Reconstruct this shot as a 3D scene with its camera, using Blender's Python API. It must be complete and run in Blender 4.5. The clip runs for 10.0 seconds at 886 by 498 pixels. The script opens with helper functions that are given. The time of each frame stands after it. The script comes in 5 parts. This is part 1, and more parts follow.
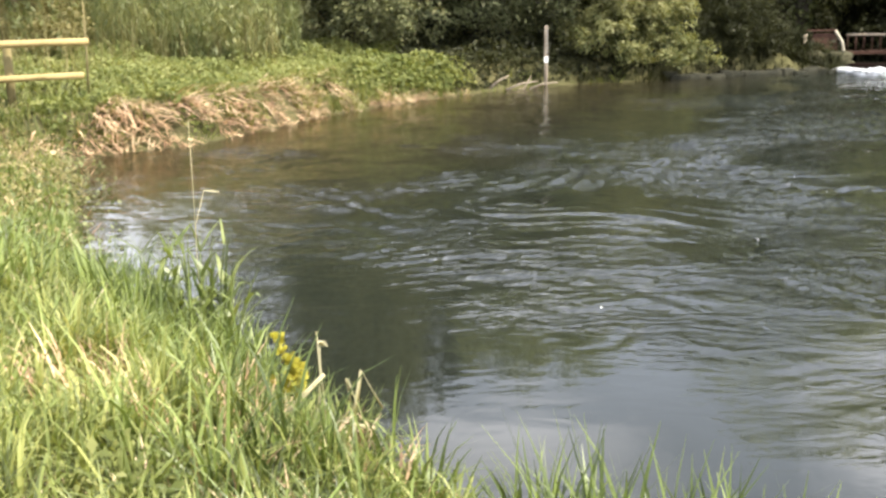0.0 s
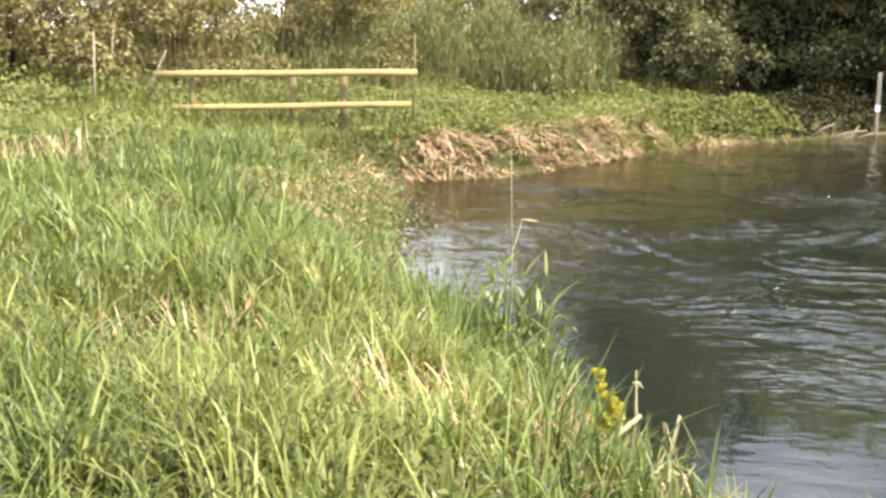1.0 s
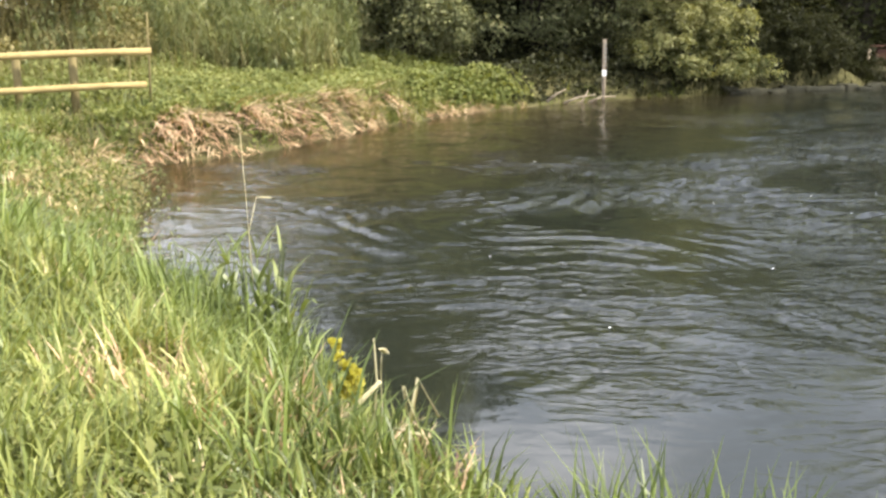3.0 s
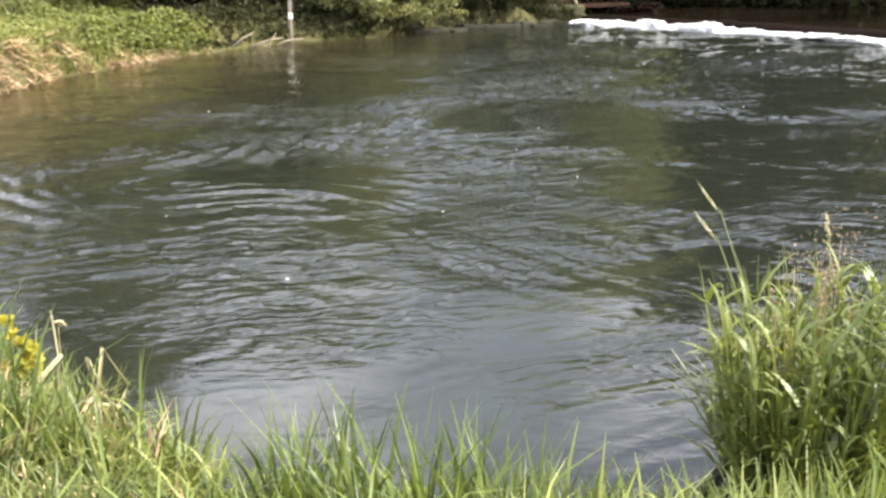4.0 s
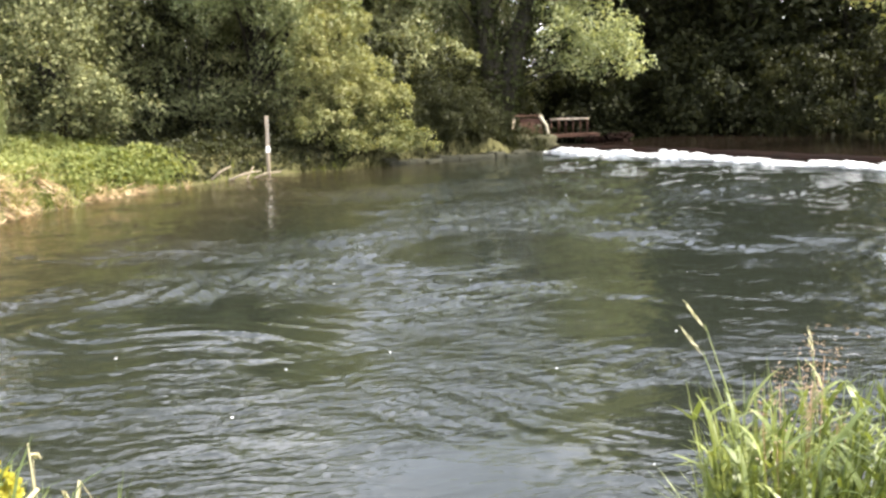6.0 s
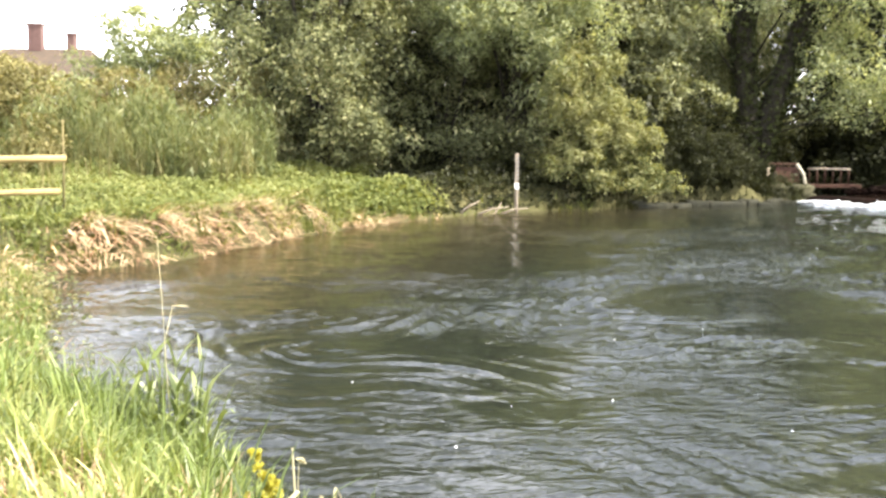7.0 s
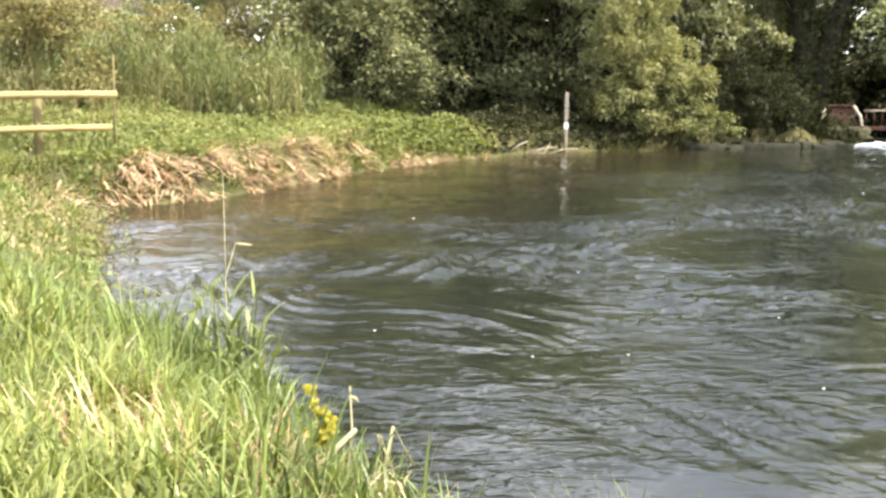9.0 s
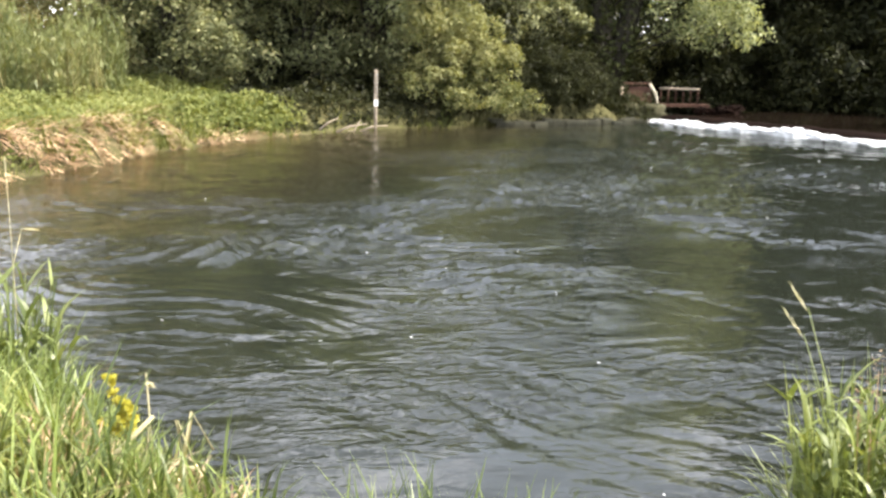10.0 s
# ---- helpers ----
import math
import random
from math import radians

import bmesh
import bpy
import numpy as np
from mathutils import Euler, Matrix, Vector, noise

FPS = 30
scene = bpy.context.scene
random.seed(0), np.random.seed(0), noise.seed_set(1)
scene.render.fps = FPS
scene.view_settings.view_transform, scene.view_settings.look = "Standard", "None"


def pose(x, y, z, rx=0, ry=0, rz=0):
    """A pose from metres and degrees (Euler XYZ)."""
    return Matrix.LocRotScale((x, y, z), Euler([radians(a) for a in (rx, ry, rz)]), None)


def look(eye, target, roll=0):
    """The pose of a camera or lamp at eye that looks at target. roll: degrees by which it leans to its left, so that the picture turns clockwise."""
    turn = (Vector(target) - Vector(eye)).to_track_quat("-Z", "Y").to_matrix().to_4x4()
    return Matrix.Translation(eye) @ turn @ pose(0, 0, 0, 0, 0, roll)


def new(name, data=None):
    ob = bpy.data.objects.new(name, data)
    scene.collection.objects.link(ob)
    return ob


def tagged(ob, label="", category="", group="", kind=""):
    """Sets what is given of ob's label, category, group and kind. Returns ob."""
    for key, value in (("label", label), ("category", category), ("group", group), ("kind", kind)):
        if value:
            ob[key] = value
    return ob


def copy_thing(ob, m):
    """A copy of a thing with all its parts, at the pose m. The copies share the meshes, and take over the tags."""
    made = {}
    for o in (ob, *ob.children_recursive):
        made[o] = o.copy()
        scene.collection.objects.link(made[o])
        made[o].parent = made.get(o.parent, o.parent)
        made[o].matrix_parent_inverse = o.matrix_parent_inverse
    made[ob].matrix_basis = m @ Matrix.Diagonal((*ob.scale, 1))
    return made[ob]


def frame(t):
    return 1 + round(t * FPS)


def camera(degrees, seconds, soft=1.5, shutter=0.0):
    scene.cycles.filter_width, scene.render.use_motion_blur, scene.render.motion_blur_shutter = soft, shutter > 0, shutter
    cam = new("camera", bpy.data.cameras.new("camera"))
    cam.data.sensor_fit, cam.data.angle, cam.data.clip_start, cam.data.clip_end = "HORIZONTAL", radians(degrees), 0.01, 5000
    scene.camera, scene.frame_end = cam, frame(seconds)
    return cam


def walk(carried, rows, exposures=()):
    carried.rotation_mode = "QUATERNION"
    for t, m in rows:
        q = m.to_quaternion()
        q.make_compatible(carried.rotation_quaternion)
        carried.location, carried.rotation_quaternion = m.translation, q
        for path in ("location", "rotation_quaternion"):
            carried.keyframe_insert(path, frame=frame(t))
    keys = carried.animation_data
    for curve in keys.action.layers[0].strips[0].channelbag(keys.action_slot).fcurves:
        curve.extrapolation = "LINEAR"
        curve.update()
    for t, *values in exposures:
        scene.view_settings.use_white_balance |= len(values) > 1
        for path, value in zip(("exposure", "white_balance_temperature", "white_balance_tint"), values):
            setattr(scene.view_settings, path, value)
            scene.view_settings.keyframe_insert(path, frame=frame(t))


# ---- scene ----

# ---------- camera ----------
cam = camera(43.75, 10.0, soft=2.8)
PATH = [
    (0.0, 0.061, 0.008, 2.211, 0.00, -12.98, -0.92),
    (0.5, -0.050, 0.082, 2.170, 10.02, -11.89, -0.23),
    (1.0, -0.090, 0.060, 2.174, 15.56, -10.92, 0.48),
    (1.5, -0.081, 0.060, 2.163, 12.69, -10.80, 0.59),
    (2.0, -0.046, 0.064, 2.162, 8.02, -11.38, 0.17),
    (3.3, 0.048, 0.028, 2.201, -0.38, -12.82, -0.64),
    (3.5, 0.055, 0.046, 2.218, -3.46, -13.45, -0.56),
    (4.0, 0.128, 0.031, 2.223, -12.84, -15.41, -0.83),
    (4.5, 0.154, -0.018, 2.208, -23.93, -14.31, -0.94),
    (5.0, 0.075, -0.131, 2.271, -23.14, -12.85, -0.86),
    (5.5, 0.103, -0.051, 2.218, -21.92, -11.25, -1.40),
    (6.0, 0.101, 0.014, 2.203, -14.20, -8.73, -1.50),
    (6.2, 0.106, 0.026, 2.209, -9.91, -7.81, -1.37),
    (7.3, -0.007, -0.125, 2.210, -1.30, -6.56, 0.70),
    (7.5, -0.007, -0.103, 2.210, -1.47, -6.88, 0.60),
    (8.0, -0.032, -0.042, 2.191, -0.80, -8.05, 0.80),
    (8.5, -0.053, 0.037, 2.160, 3.29, -9.87, 1.50),
    (9.0, -0.058, -0.003, 2.187, 0.58, -9.72, 0.75),
    (9.5, -0.002, 0.003, 2.182, -2.62, -10.99, 0.60),
    (10.0, 0.033, -0.115, 2.244, -9.10, -10.82, 1.40),
]


def eye_pose(x, y, z, yaw, pitch, roll):
    a, b = radians(yaw), radians(pitch)
    ahead = Vector((-math.sin(a) * math.cos(b), math.cos(a) * math.cos(b), math.sin(b)))
    return look((x, y, z), Vector((x, y, z)) + ahead, roll)


EXPOSURE = 1.5
walk(cam, [(t, eye_pose(*p)) for t, *p in PATH],
     [(t, EXPOSURE + e) for t, e in ((0.0, -0.2), (0.5, -0.12), (1.0, -0.24), (2.0, -0.36), (3.4, -0.28), (4.2, -0.05), (5.2, 0.0), (6.2, 0.28), (7.3, 0.31), (8.2, 0.22), (9.0, 0.08), (10.0, 0.0))])

# ---------- sky and sun ----------
SUN_AZIMUTH, SUN_HEIGHT = 108.0, 53.0          # degrees clockwise from +y, and above the horizon
world = bpy.data.worlds.new("sky")
scene.world = world
world.use_nodes = True
wn, wl = world.node_tree.nodes, world.node_tree.links
wn.clear()
sky = wn.new("ShaderNodeTexSky")
sky.sky_type, sky.sun_disc = "NISHITA", False
sky.sun_elevation, sky.sun_rotation = radians(SUN_HEIGHT), radians(SUN_AZIMUTH)
sky.air_density, sky.dust_density = 1.0, 2.0
tc = wn.new("ShaderNodeTexCoord")
stretch = wn.new("ShaderNodeMapping")
stretch.inputs["Scale"].default_value = (1.0, 1.0, 2.6)
stretch.inputs["Location"].default_value = (0.9, 4.4, 1.7)
cloud = wn.new("ShaderNodeTexNoise")
cloud.inputs["Scale"].default_value, cloud.inputs["Detail"].default_value = 2.2, 6
ramp = wn.new("ShaderNodeValToRGB")
ramp.color_ramp.elements[0].position, ramp.color_ramp.elements[1].position = 0.32, 0.55
ramp.color_ramp.elements[0].color = (0.28, 0.28, 0.28, 1)
mixc = wn.new("ShaderNodeMix")
mixc.data_type = "RGBA"
glow = wn.new("ShaderNodeMix")
glow.data_type, glow.blend_type = "RGBA", "ADD"
glow.inputs["Factor"].default_value = 0.45
glow.inputs["A"].default_value = (15.5, 15.1, 15.4, 1)
back = wn.new("ShaderNodeBackground")
back.inputs["Strength"].default_value = 0.115
wo = wn.new("ShaderNodeOutputWorld")
wl.new(tc.outputs["Generated"], stretch.inputs["Vector"])
wl.new(stretch.outputs[0], cloud.inputs["Vector"])
# clouds thin out overhead
high = wn.new("ShaderNodeSeparateXYZ")
wl.new(tc.outputs["Generated"], high.inputs[0])
thin = wn.new("ShaderNodeMath")
thin.operation = "MULTIPLY_ADD"
thin.inputs[1].default_value = -0.32
wl.new(high.outputs["Z"], thin.inputs[0])
wl.new(cloud.outputs["Fac"], thin.inputs[2])
wl.new(thin.outputs[0], ramp.inputs["Fac"])
wl.new(ramp.outputs["Color"], mixc.inputs["Factor"])
wl.new(sky.outputs["Color"], mixc.inputs["A"])
wl.new(sky.outputs["Color"], glow.inputs["B"])
wl.new(glow.outputs["Result"], mixc.inputs["B"])
wl.new(mixc.outputs["Result"], back.inputs["Color"])
wl.new(back.outputs["Background"], wo.inputs["Surface"])

sun_way = Vector((math.sin(radians(SUN_AZIMUTH)) * math.cos(radians(SUN_HEIGHT)),
                  math.cos(radians(SUN_AZIMUTH)) * math.cos(radians(SUN_HEIGHT)), math.sin(radians(SUN_HEIGHT))))
sun_lamp = new("sun", bpy.data.lights.new("sun", "SUN"))
sun_lamp.data.energy, sun_lamp.data.angle, sun_lamp.data.color = 5.0, radians(0.55), (1.0, 0.93, 0.80)
sun_lamp.matrix_world = look(sun_way * 60, (0, 0, 0))


# ---------- materials ----------
def base_mat(name):
    m = bpy.data.materials.new(name)
    m.use_nodes = True
    nt = m.node_tree
    nt.nodes.clear()
    return m, nt.nodes, nt.links, nt.nodes.new("ShaderNodeOutputMaterial")


def ramp_node(n, stops):
    r = n.new("ShaderNodeValToRGB")
    e = r.color_ramp.elements
    while len(e) < len(stops):
        e.new(0.5)
    for k, (p, c) in enumerate(stops):
        e[k].position, e[k].color = p, (*c, 1)
    return r


def leaf_mat(name, stops, rough=0.5, through_light=0.45, patch=0.6, gloss=0.3):
    """Leaves and blades: colour by piece and by patch, some light passing through."""
    m, n, l, o = base_mat(name)
    geo = n.new("ShaderNodeNewGeometry")
    noi = n.new("ShaderNodeTexNoise")
    noi.inputs["Scale"].default_value, noi.inputs["Detail"].default_value = patch, 3
    l.new(geo.outputs["Position"], noi.inputs["Vector"])
    spread = n.new("ShaderNodeMath")
    spread.operation = "MULTIPLY_ADD"
    spread.inputs[1].default_value, spread.inputs[2].default_value = 1.6, -0.55
    l.new(noi.outputs["Fac"], spread.inputs[0])
    mx = n.new("ShaderNodeMix")
    mx.inputs["Factor"].default_value = 0.5
    l.new(spread.outputs[0], mx.inputs["A"])
    l.new(geo.outputs["Random Per Island"], mx.inputs["B"])
    r = ramp_node(n, stops)
    l.new(mx.outputs["Result"], r.inputs["Fac"])
    p = n.new("ShaderNodeBsdfPrincipled")
    p.inputs["Roughness"].default_value = rough
    p.inputs["Specular IOR Level"].default_value = gloss
    l.new(r.outputs["Color"], p.inputs["Base Color"])
    tr = n.new("ShaderNodeBsdfTranslucent")
    gain = n.new("ShaderNodeMix")
    gain.data_type, gain.blend_type = "RGBA", "MULTIPLY"
    gain.inputs["Factor"].default_value = 1
    gain.inputs["B"].default_value = (1.15, 1.1, 0.55, 1)
    l.new(r.outputs["Color"], gain.inputs["A"])
    l.new(gain.outputs["Result"], tr.inputs["Color"])
    ms = n.new("ShaderNodeMixShader")
    ms.inputs["Fac"].default_value = through_light
    l.new(p.outputs[0], ms.inputs[1])
    l.new(tr.outputs[0], ms.inputs[2])
    l.new(ms.outputs[0], o.inputs["Surface"])
    return m


def rough_mat(name, stops, scale=4.0, fine=40.0, rough=0.85, bump=0.4, metal=0.0, stretch_z=1.0, gloss=0.5):
    """A worn solid surface with two scales of colour and a fine relief."""
    m, n, l, o = base_mat(name)
    geo = n.new("ShaderNodeTexCoord")
    mp = n.new("ShaderNodeMapping")
    mp.inputs["Scale"].default_value = (1, 1, stretch_z)
    l.new(geo.outputs["Object"], mp.inputs["Vector"])
    a = n.new("ShaderNodeTexNoise")
    a.inputs["Scale"].default_value, a.inputs["Detail"].default_value = scale, 5
    b = n.new("ShaderNodeTexNoise")
    b.inputs["Scale"].default_value, b.inputs["Detail"].default_value = fine, 4
    l.new(mp.outputs[0], a.inputs["Vector"])
    l.new(mp.outputs[0], b.inputs["Vector"])
    mx = n.new("ShaderNodeMix")
    mx.inputs["Factor"].default_value = 0.4
    l.new(a.outputs["Fac"], mx.inputs["A"])
    l.new(b.outputs["Fac"], mx.inputs["B"])
    r = ramp_node(n, stops)
    l.new(mx.outputs["Result"], r.inputs["Fac"])
    p = n.new("ShaderNodeBsdfPrincipled")
    p.inputs["Roughness"].default_value, p.inputs["Metallic"].default_value = rough, metal
    p.inputs["Specular IOR Level"].default_value = gloss
    l.new(r.outputs["Color"], p.inputs["Base Color"])
    bp = n.new("ShaderNodeBump")
    bp.inputs["Strength"].default_value, bp.inputs["Distance"].default_value = bump, 0.02
    l.new(b.outputs["Fac"], bp.inputs["Height"])
    l.new(bp.outputs[0], p.inputs["Normal"])
    l.new(p.outputs[0], o.inputs["Surface"])
    return m


def water_mat(name, deep, shallow, rough, bump, scale):
    """Murky river water: brown over the shallow bed by the straw bank, green-black where deep; fine ripples as relief."""
    m, n, l, o = base_mat(name)
    geo = n.new("ShaderNodeNewGeometry")
    # distance from the line of the straw bank
    dot = n.new("ShaderNodeVectorMath")
    dot.operation = "DOT_PRODUCT"
    dot.inputs[1].default_value = (0.87, -0.49, 0)
    l.new(geo.outputs["Position"], dot.inputs[0])
    noi = n.new("ShaderNodeTexNoise")
    noi.inputs["Scale"].default_value, noi.inputs["Detail"].default_value = 0.35, 3
    l.new(geo.outputs["Position"], noi.inputs["Vector"])
    add = n.new("ShaderNodeMath")
    add.operation = "MULTIPLY_ADD"
    add.inputs[1].default_value = 2.5
    l.new(noi.outputs["Fac"], add.inputs[0])
    l.new(dot.outputs["Value"], add.inputs[2])
    rng = n.new("ShaderNodeMapRange")
    rng.inputs["From Min"].default_value, rng.inputs["From Max"].default_value = -10.6, -4.5
    l.new(add.outputs[0], rng.inputs["Value"])
    col = n.new("ShaderNodeMix")
    col.data_type = "RGBA"
    col.inputs["A"].default_value, col.inputs["B"].default_value = (*shallow, 1), (*deep, 1)
    l.new(rng.outputs["Result"], col.inputs["Factor"])
    p = n.new("ShaderNodeBsdfPrincipled")
    p.inputs["Roughness"].default_value, p.inputs["IOR"].default_value = rough, 1.333
    l.new(col.outputs["Result"], p.inputs["Base Color"])
    tco = n.new("ShaderNodeTexCoord")
    mp = n.new("ShaderNodeMapping")
    mp.inputs["Rotation"].default_value = (0, 0, radians(25))
    mp.inputs["Scale"].default_value = (0.68, 1.2, 1)
    l.new(tco.outputs["Object"], mp.inputs["Vector"])
    # wavelets at three sizes: short ripples, sharp little crests, and longer swells
    def wavelet(size, detail, twist, gain, sharp=False):
        f = n.new("ShaderNodeTexNoise")
        f.inputs["Scale"].default_value, f.inputs["Detail"].default_value = size, detail
        f.inputs["Distortion"].default_value = twist
        l.new(mp.outputs[0], f.inputs["Vector"])
        out = f.outputs["Fac"]
        for op, v in ((("SUBTRACT", 0.5), ("ABSOLUTE", 0.0), ("MULTIPLY", -1.5 * gain)) if sharp else (("MULTIPLY", gain),)):
            k = n.new("ShaderNodeMath")
            k.operation = op
            k.inputs[1].default_value = v
            l.new(out, k.inputs[0])
            out = k.outputs[0]
        return out

    tall = wavelet(scale, 2, 1.2, 0.7)
    for other in (wavelet(scale * 0.62, 1.5, 1.6, 0.8, True), wavelet(scale * 2.3, 2.5, 1.2, 0.24, True), wavelet(scale * 0.36, 1.5, 1.0, 1.5)):
        k = n.new("ShaderNodeMath")
        l.new(tall, k.inputs[0])
        l.new(other, k.inputs[1])
        tall = k.outputs[0]
    b = n.new("ShaderNodeBump")
    b.inputs["Strength"].default_value, b.inputs["Distance"].default_value = 1.0, bump
    chop = n.new("ShaderNodeAttribute")
    chop.attribute_name = "chop"
    l.new(chop.outputs["Fac"], b.inputs["Strength"])
    l.new(tall, b.inputs["Height"])
    l.new(b.outputs[0], p.inputs["Normal"])
    l.new(p.outputs[0], o.inputs["Surface"])
    return m


M_GRASS = leaf_mat("meadow_grass", [(0.1, (0.0380, 0.0513, 0.0123)), (0.4, (0.1662, 0.2004, 0.0522)), (0.7, (0.3372, 0.3468, 0.1140)), (0.95, (0.6070, 0.5339, 0.2774))], through_light=0.34, gloss=0.35)
M_SEDGE = leaf_mat("bank_sedge", [(0.1, (0.048, 0.072, 0.016)), (0.5, (0.172, 0.222, 0.057)), (0.85, (0.374, 0.414, 0.142)), (0.97, (0.655, 0.609, 0.315))], through_light=0.34, gloss=0.45, rough=0.42)
M_REED = leaf_mat("reed_grass", [(0.1, (0.063, 0.089, 0.022)), (0.5, (0.175, 0.210, 0.060)), (0.85, (0.365, 0.383, 0.147)), (0.97, (0.516, 0.518, 0.253))], through_light=0.34, gloss=0.45, rough=0.42)
M_STRAW = leaf_mat("dry_straw", [(0.12, (0.123, 0.074, 0.045)), (0.35, (0.490, 0.312, 0.192)), (0.6, (0.736, 0.575, 0.375)), (0.95, (0.825, 0.755, 0.570))], through_light=0.12, patch=1.6)
M_WEED = leaf_mat("bank_weed", [(0.15, (0.098, 0.119, 0.034)), (0.5, (0.197, 0.215, 0.072)), (0.9, (0.361, 0.348, 0.148))], through_light=0.4, gloss=0.15)
M_NETTLE = leaf_mat("tall_weed", [(0.15, (0.0920, 0.1086, 0.0405)), (0.5, (0.1794, 0.2006, 0.0773)), (0.9, (0.3340, 0.3073, 0.1463))], through_light=0.35)
M_HAW = leaf_mat("hawthorn_leaf", [(0.15, (0.084, 0.092, 0.044)), (0.5, (0.193, 0.202, 0.096)), (0.9, (0.413, 0.380, 0.203))], through_light=0.25, gloss=0.1, rough=0.55)
M_WILLOW = leaf_mat("willow_leaf", [(0.15, (0.1399, 0.1664, 0.0890)), (0.5, (0.3763, 0.4081, 0.2374)), (0.9, (0.7134, 0.6943, 0.4399))], through_light=0.5, gloss=0.12)
M_YELLOWBUSH = leaf_mat("shrub_leaf", [(0.15, (0.1071, 0.1206, 0.0477)), (0.5, (0.2493, 0.2502, 0.1134)), (0.9, (0.4275, 0.3987, 0.2142))], through_light=0.4, gloss=0.12)
M_HEDGE = leaf_mat("hedge_leaf", [(0.15, (0.117, 0.108, 0.045)), (0.5, (0.243, 0.216, 0.095)), (0.9, (0.432, 0.360, 0.198))], through_light=0.35, gloss=0.12)
# near-black: the shade under the trees is put into the leaf colour
M_SHADE_LEAF = leaf_mat("shade_tinted_leaf", [(0.15, (0.0137, 0.0158, 0.0065)), (0.5, (0.0317, 0.0346, 0.0130)), (0.9, (0.0670, 0.0641, 0.0252))], through_light=0.3, gloss=0.12)
M_ALDER = leaf_mat("alder_leaf", [(0.15, (0.093, 0.103, 0.052)), (0.5, (0.242, 0.253, 0.135)), (0.9, (0.477, 0.455, 0.267))], through_light=0.35, gloss=0.08)
M_BARK = rough_mat("bark", [(0.3, (0.014, 0.013, 0.009)), (0.7, (0.036, 0.031, 0.022))], 6, 30, 0.95, 0.8, stretch_z=0.3, gloss=0.15)
M_IVY = leaf_mat("ivy_leaf", [(0.15, (0.026, 0.030, 0.011)), (0.6, (0.050, 0.056, 0.020)), (0.95, (0.085, 0.085, 0.034))], through_light=0.12, gloss=0.06)
M_RAIL = rough_mat("fence_timber", [(0.25, (0.194, 0.145, 0.052)), (0.55, (0.315, 0.240, 0.097)), (0.8, (0.400, 0.318, 0.148))], 3, 26, 0.8, 0.3)
M_POST = rough_mat("post_timber", [(0.3, (0.105, 0.086, 0.036)), (0.7, (0.215, 0.172, 0.068))], 5, 30, 0.9, 0.4, stretch_z=0.3)
M_GREYWOOD = rough_mat("weathered_wood", [(0.3, (0.18, 0.14, 0.10)), (0.7, (0.42, 0.35, 0.27))], 5, 34, 0.9, 0.5, stretch_z=0.25)
M_PALE = rough_mat("pale_wood", [(0.3, (0.3060, 0.2635, 0.1870)), (0.7, (0.5270, 0.4760, 0.3740))], 5, 34, 0.85, 0.4, stretch_z=0.3)
# wet red, taken near black to hold the woods' shade in the colour
M_BRICK = rough_mat("wet_shaded_masonry", [(0.25, (0.0029, 0.0020, 0.0017)), (0.5, (0.0058, 0.0029, 0.0020)), (0.75, (0.0140, 0.0058, 0.0041))], 2.2, 16, 0.8, 0.7, gloss=0.04)
M_RUST = rough_mat("rust_red_timber", [(0.3, (0.0390, 0.0192, 0.0132)), (0.7, (0.1020, 0.0510, 0.0330))], 4, 28, 0.85, 0.4, gloss=0.25)
M_STONE = rough_mat("mossy_stone", [(0.25, (0.0126, 0.0135, 0.0049)), (0.5, (0.0423, 0.0396, 0.0149)), (0.8, (0.0891, 0.0819, 0.0396))], 2.5, 18, 0.9, 0.8)
M_WETSTONE = rough_mat("wet_dark_stone", [(0.25, (0.010, 0.011, 0.007)), (0.5, (0.024, 0.024, 0.015)), (0.8, (0.06, 0.055, 0.036))], 3, 20, 0.85, 0.8, gloss=0.25)
M_WHITE = rough_mat("white_enamel", [(0.3, (0.62, 0.62, 0.58)), (0.7, (0.8, 0.8, 0.77))], 8, 50, 0.5, 0.1)
M_MARK = rough_mat("grey_mark", [(0.3, (0.2, 0.2, 0.19)), (0.7, (0.32, 0.32, 0.3))], 8, 50, 0.6, 0.1)
M_SOIL = rough_mat("earth", [(0.25, (0.0315, 0.0322, 0.0126)), (0.5, (0.0665, 0.0630, 0.0252)), (0.75, (0.1190, 0.1015, 0.0490))], 0.9, 7, 0.95, 0.8, gloss=0.2)
M_FOAM = rough_mat("white_water", [(0.3, (0.74, 0.76, 0.76)), (0.7, (0.9, 0.9, 0.9))], 5, 22, 0.6, 0.4)
M_FLOWER = leaf_mat("yellow_petal", [(0.2, (0.3196, 0.2865, 0.0281)), (0.8, (0.4420, 0.4199, 0.0654))], through_light=0.3)
M_SEED = leaf_mat("seed_head", [(0.2, (0.46, 0.42, 0.26)), (0.8, (0.70, 0.66, 0.46))], through_light=0.3)
M_RED_SEED = leaf_mat("russet_seed", [(0.2, (0.22, 0.14, 0.085)), (0.8, (0.38, 0.27, 0.17))], through_light=0.3)
M_ROOF = rough_mat("slate_roof", [(0.3, (0.055, 0.046, 0.037)), (0.7, (0.105, 0.076, 0.055))], 2, 12, 0.95, 0.4, gloss=0.1)
M_HOUSE = rough_mat("house_brick", [(0.3, (0.085, 0.045, 0.04)), (0.7, (0.15, 0.085, 0.07))], 3, 20, 0.9, 0.3)
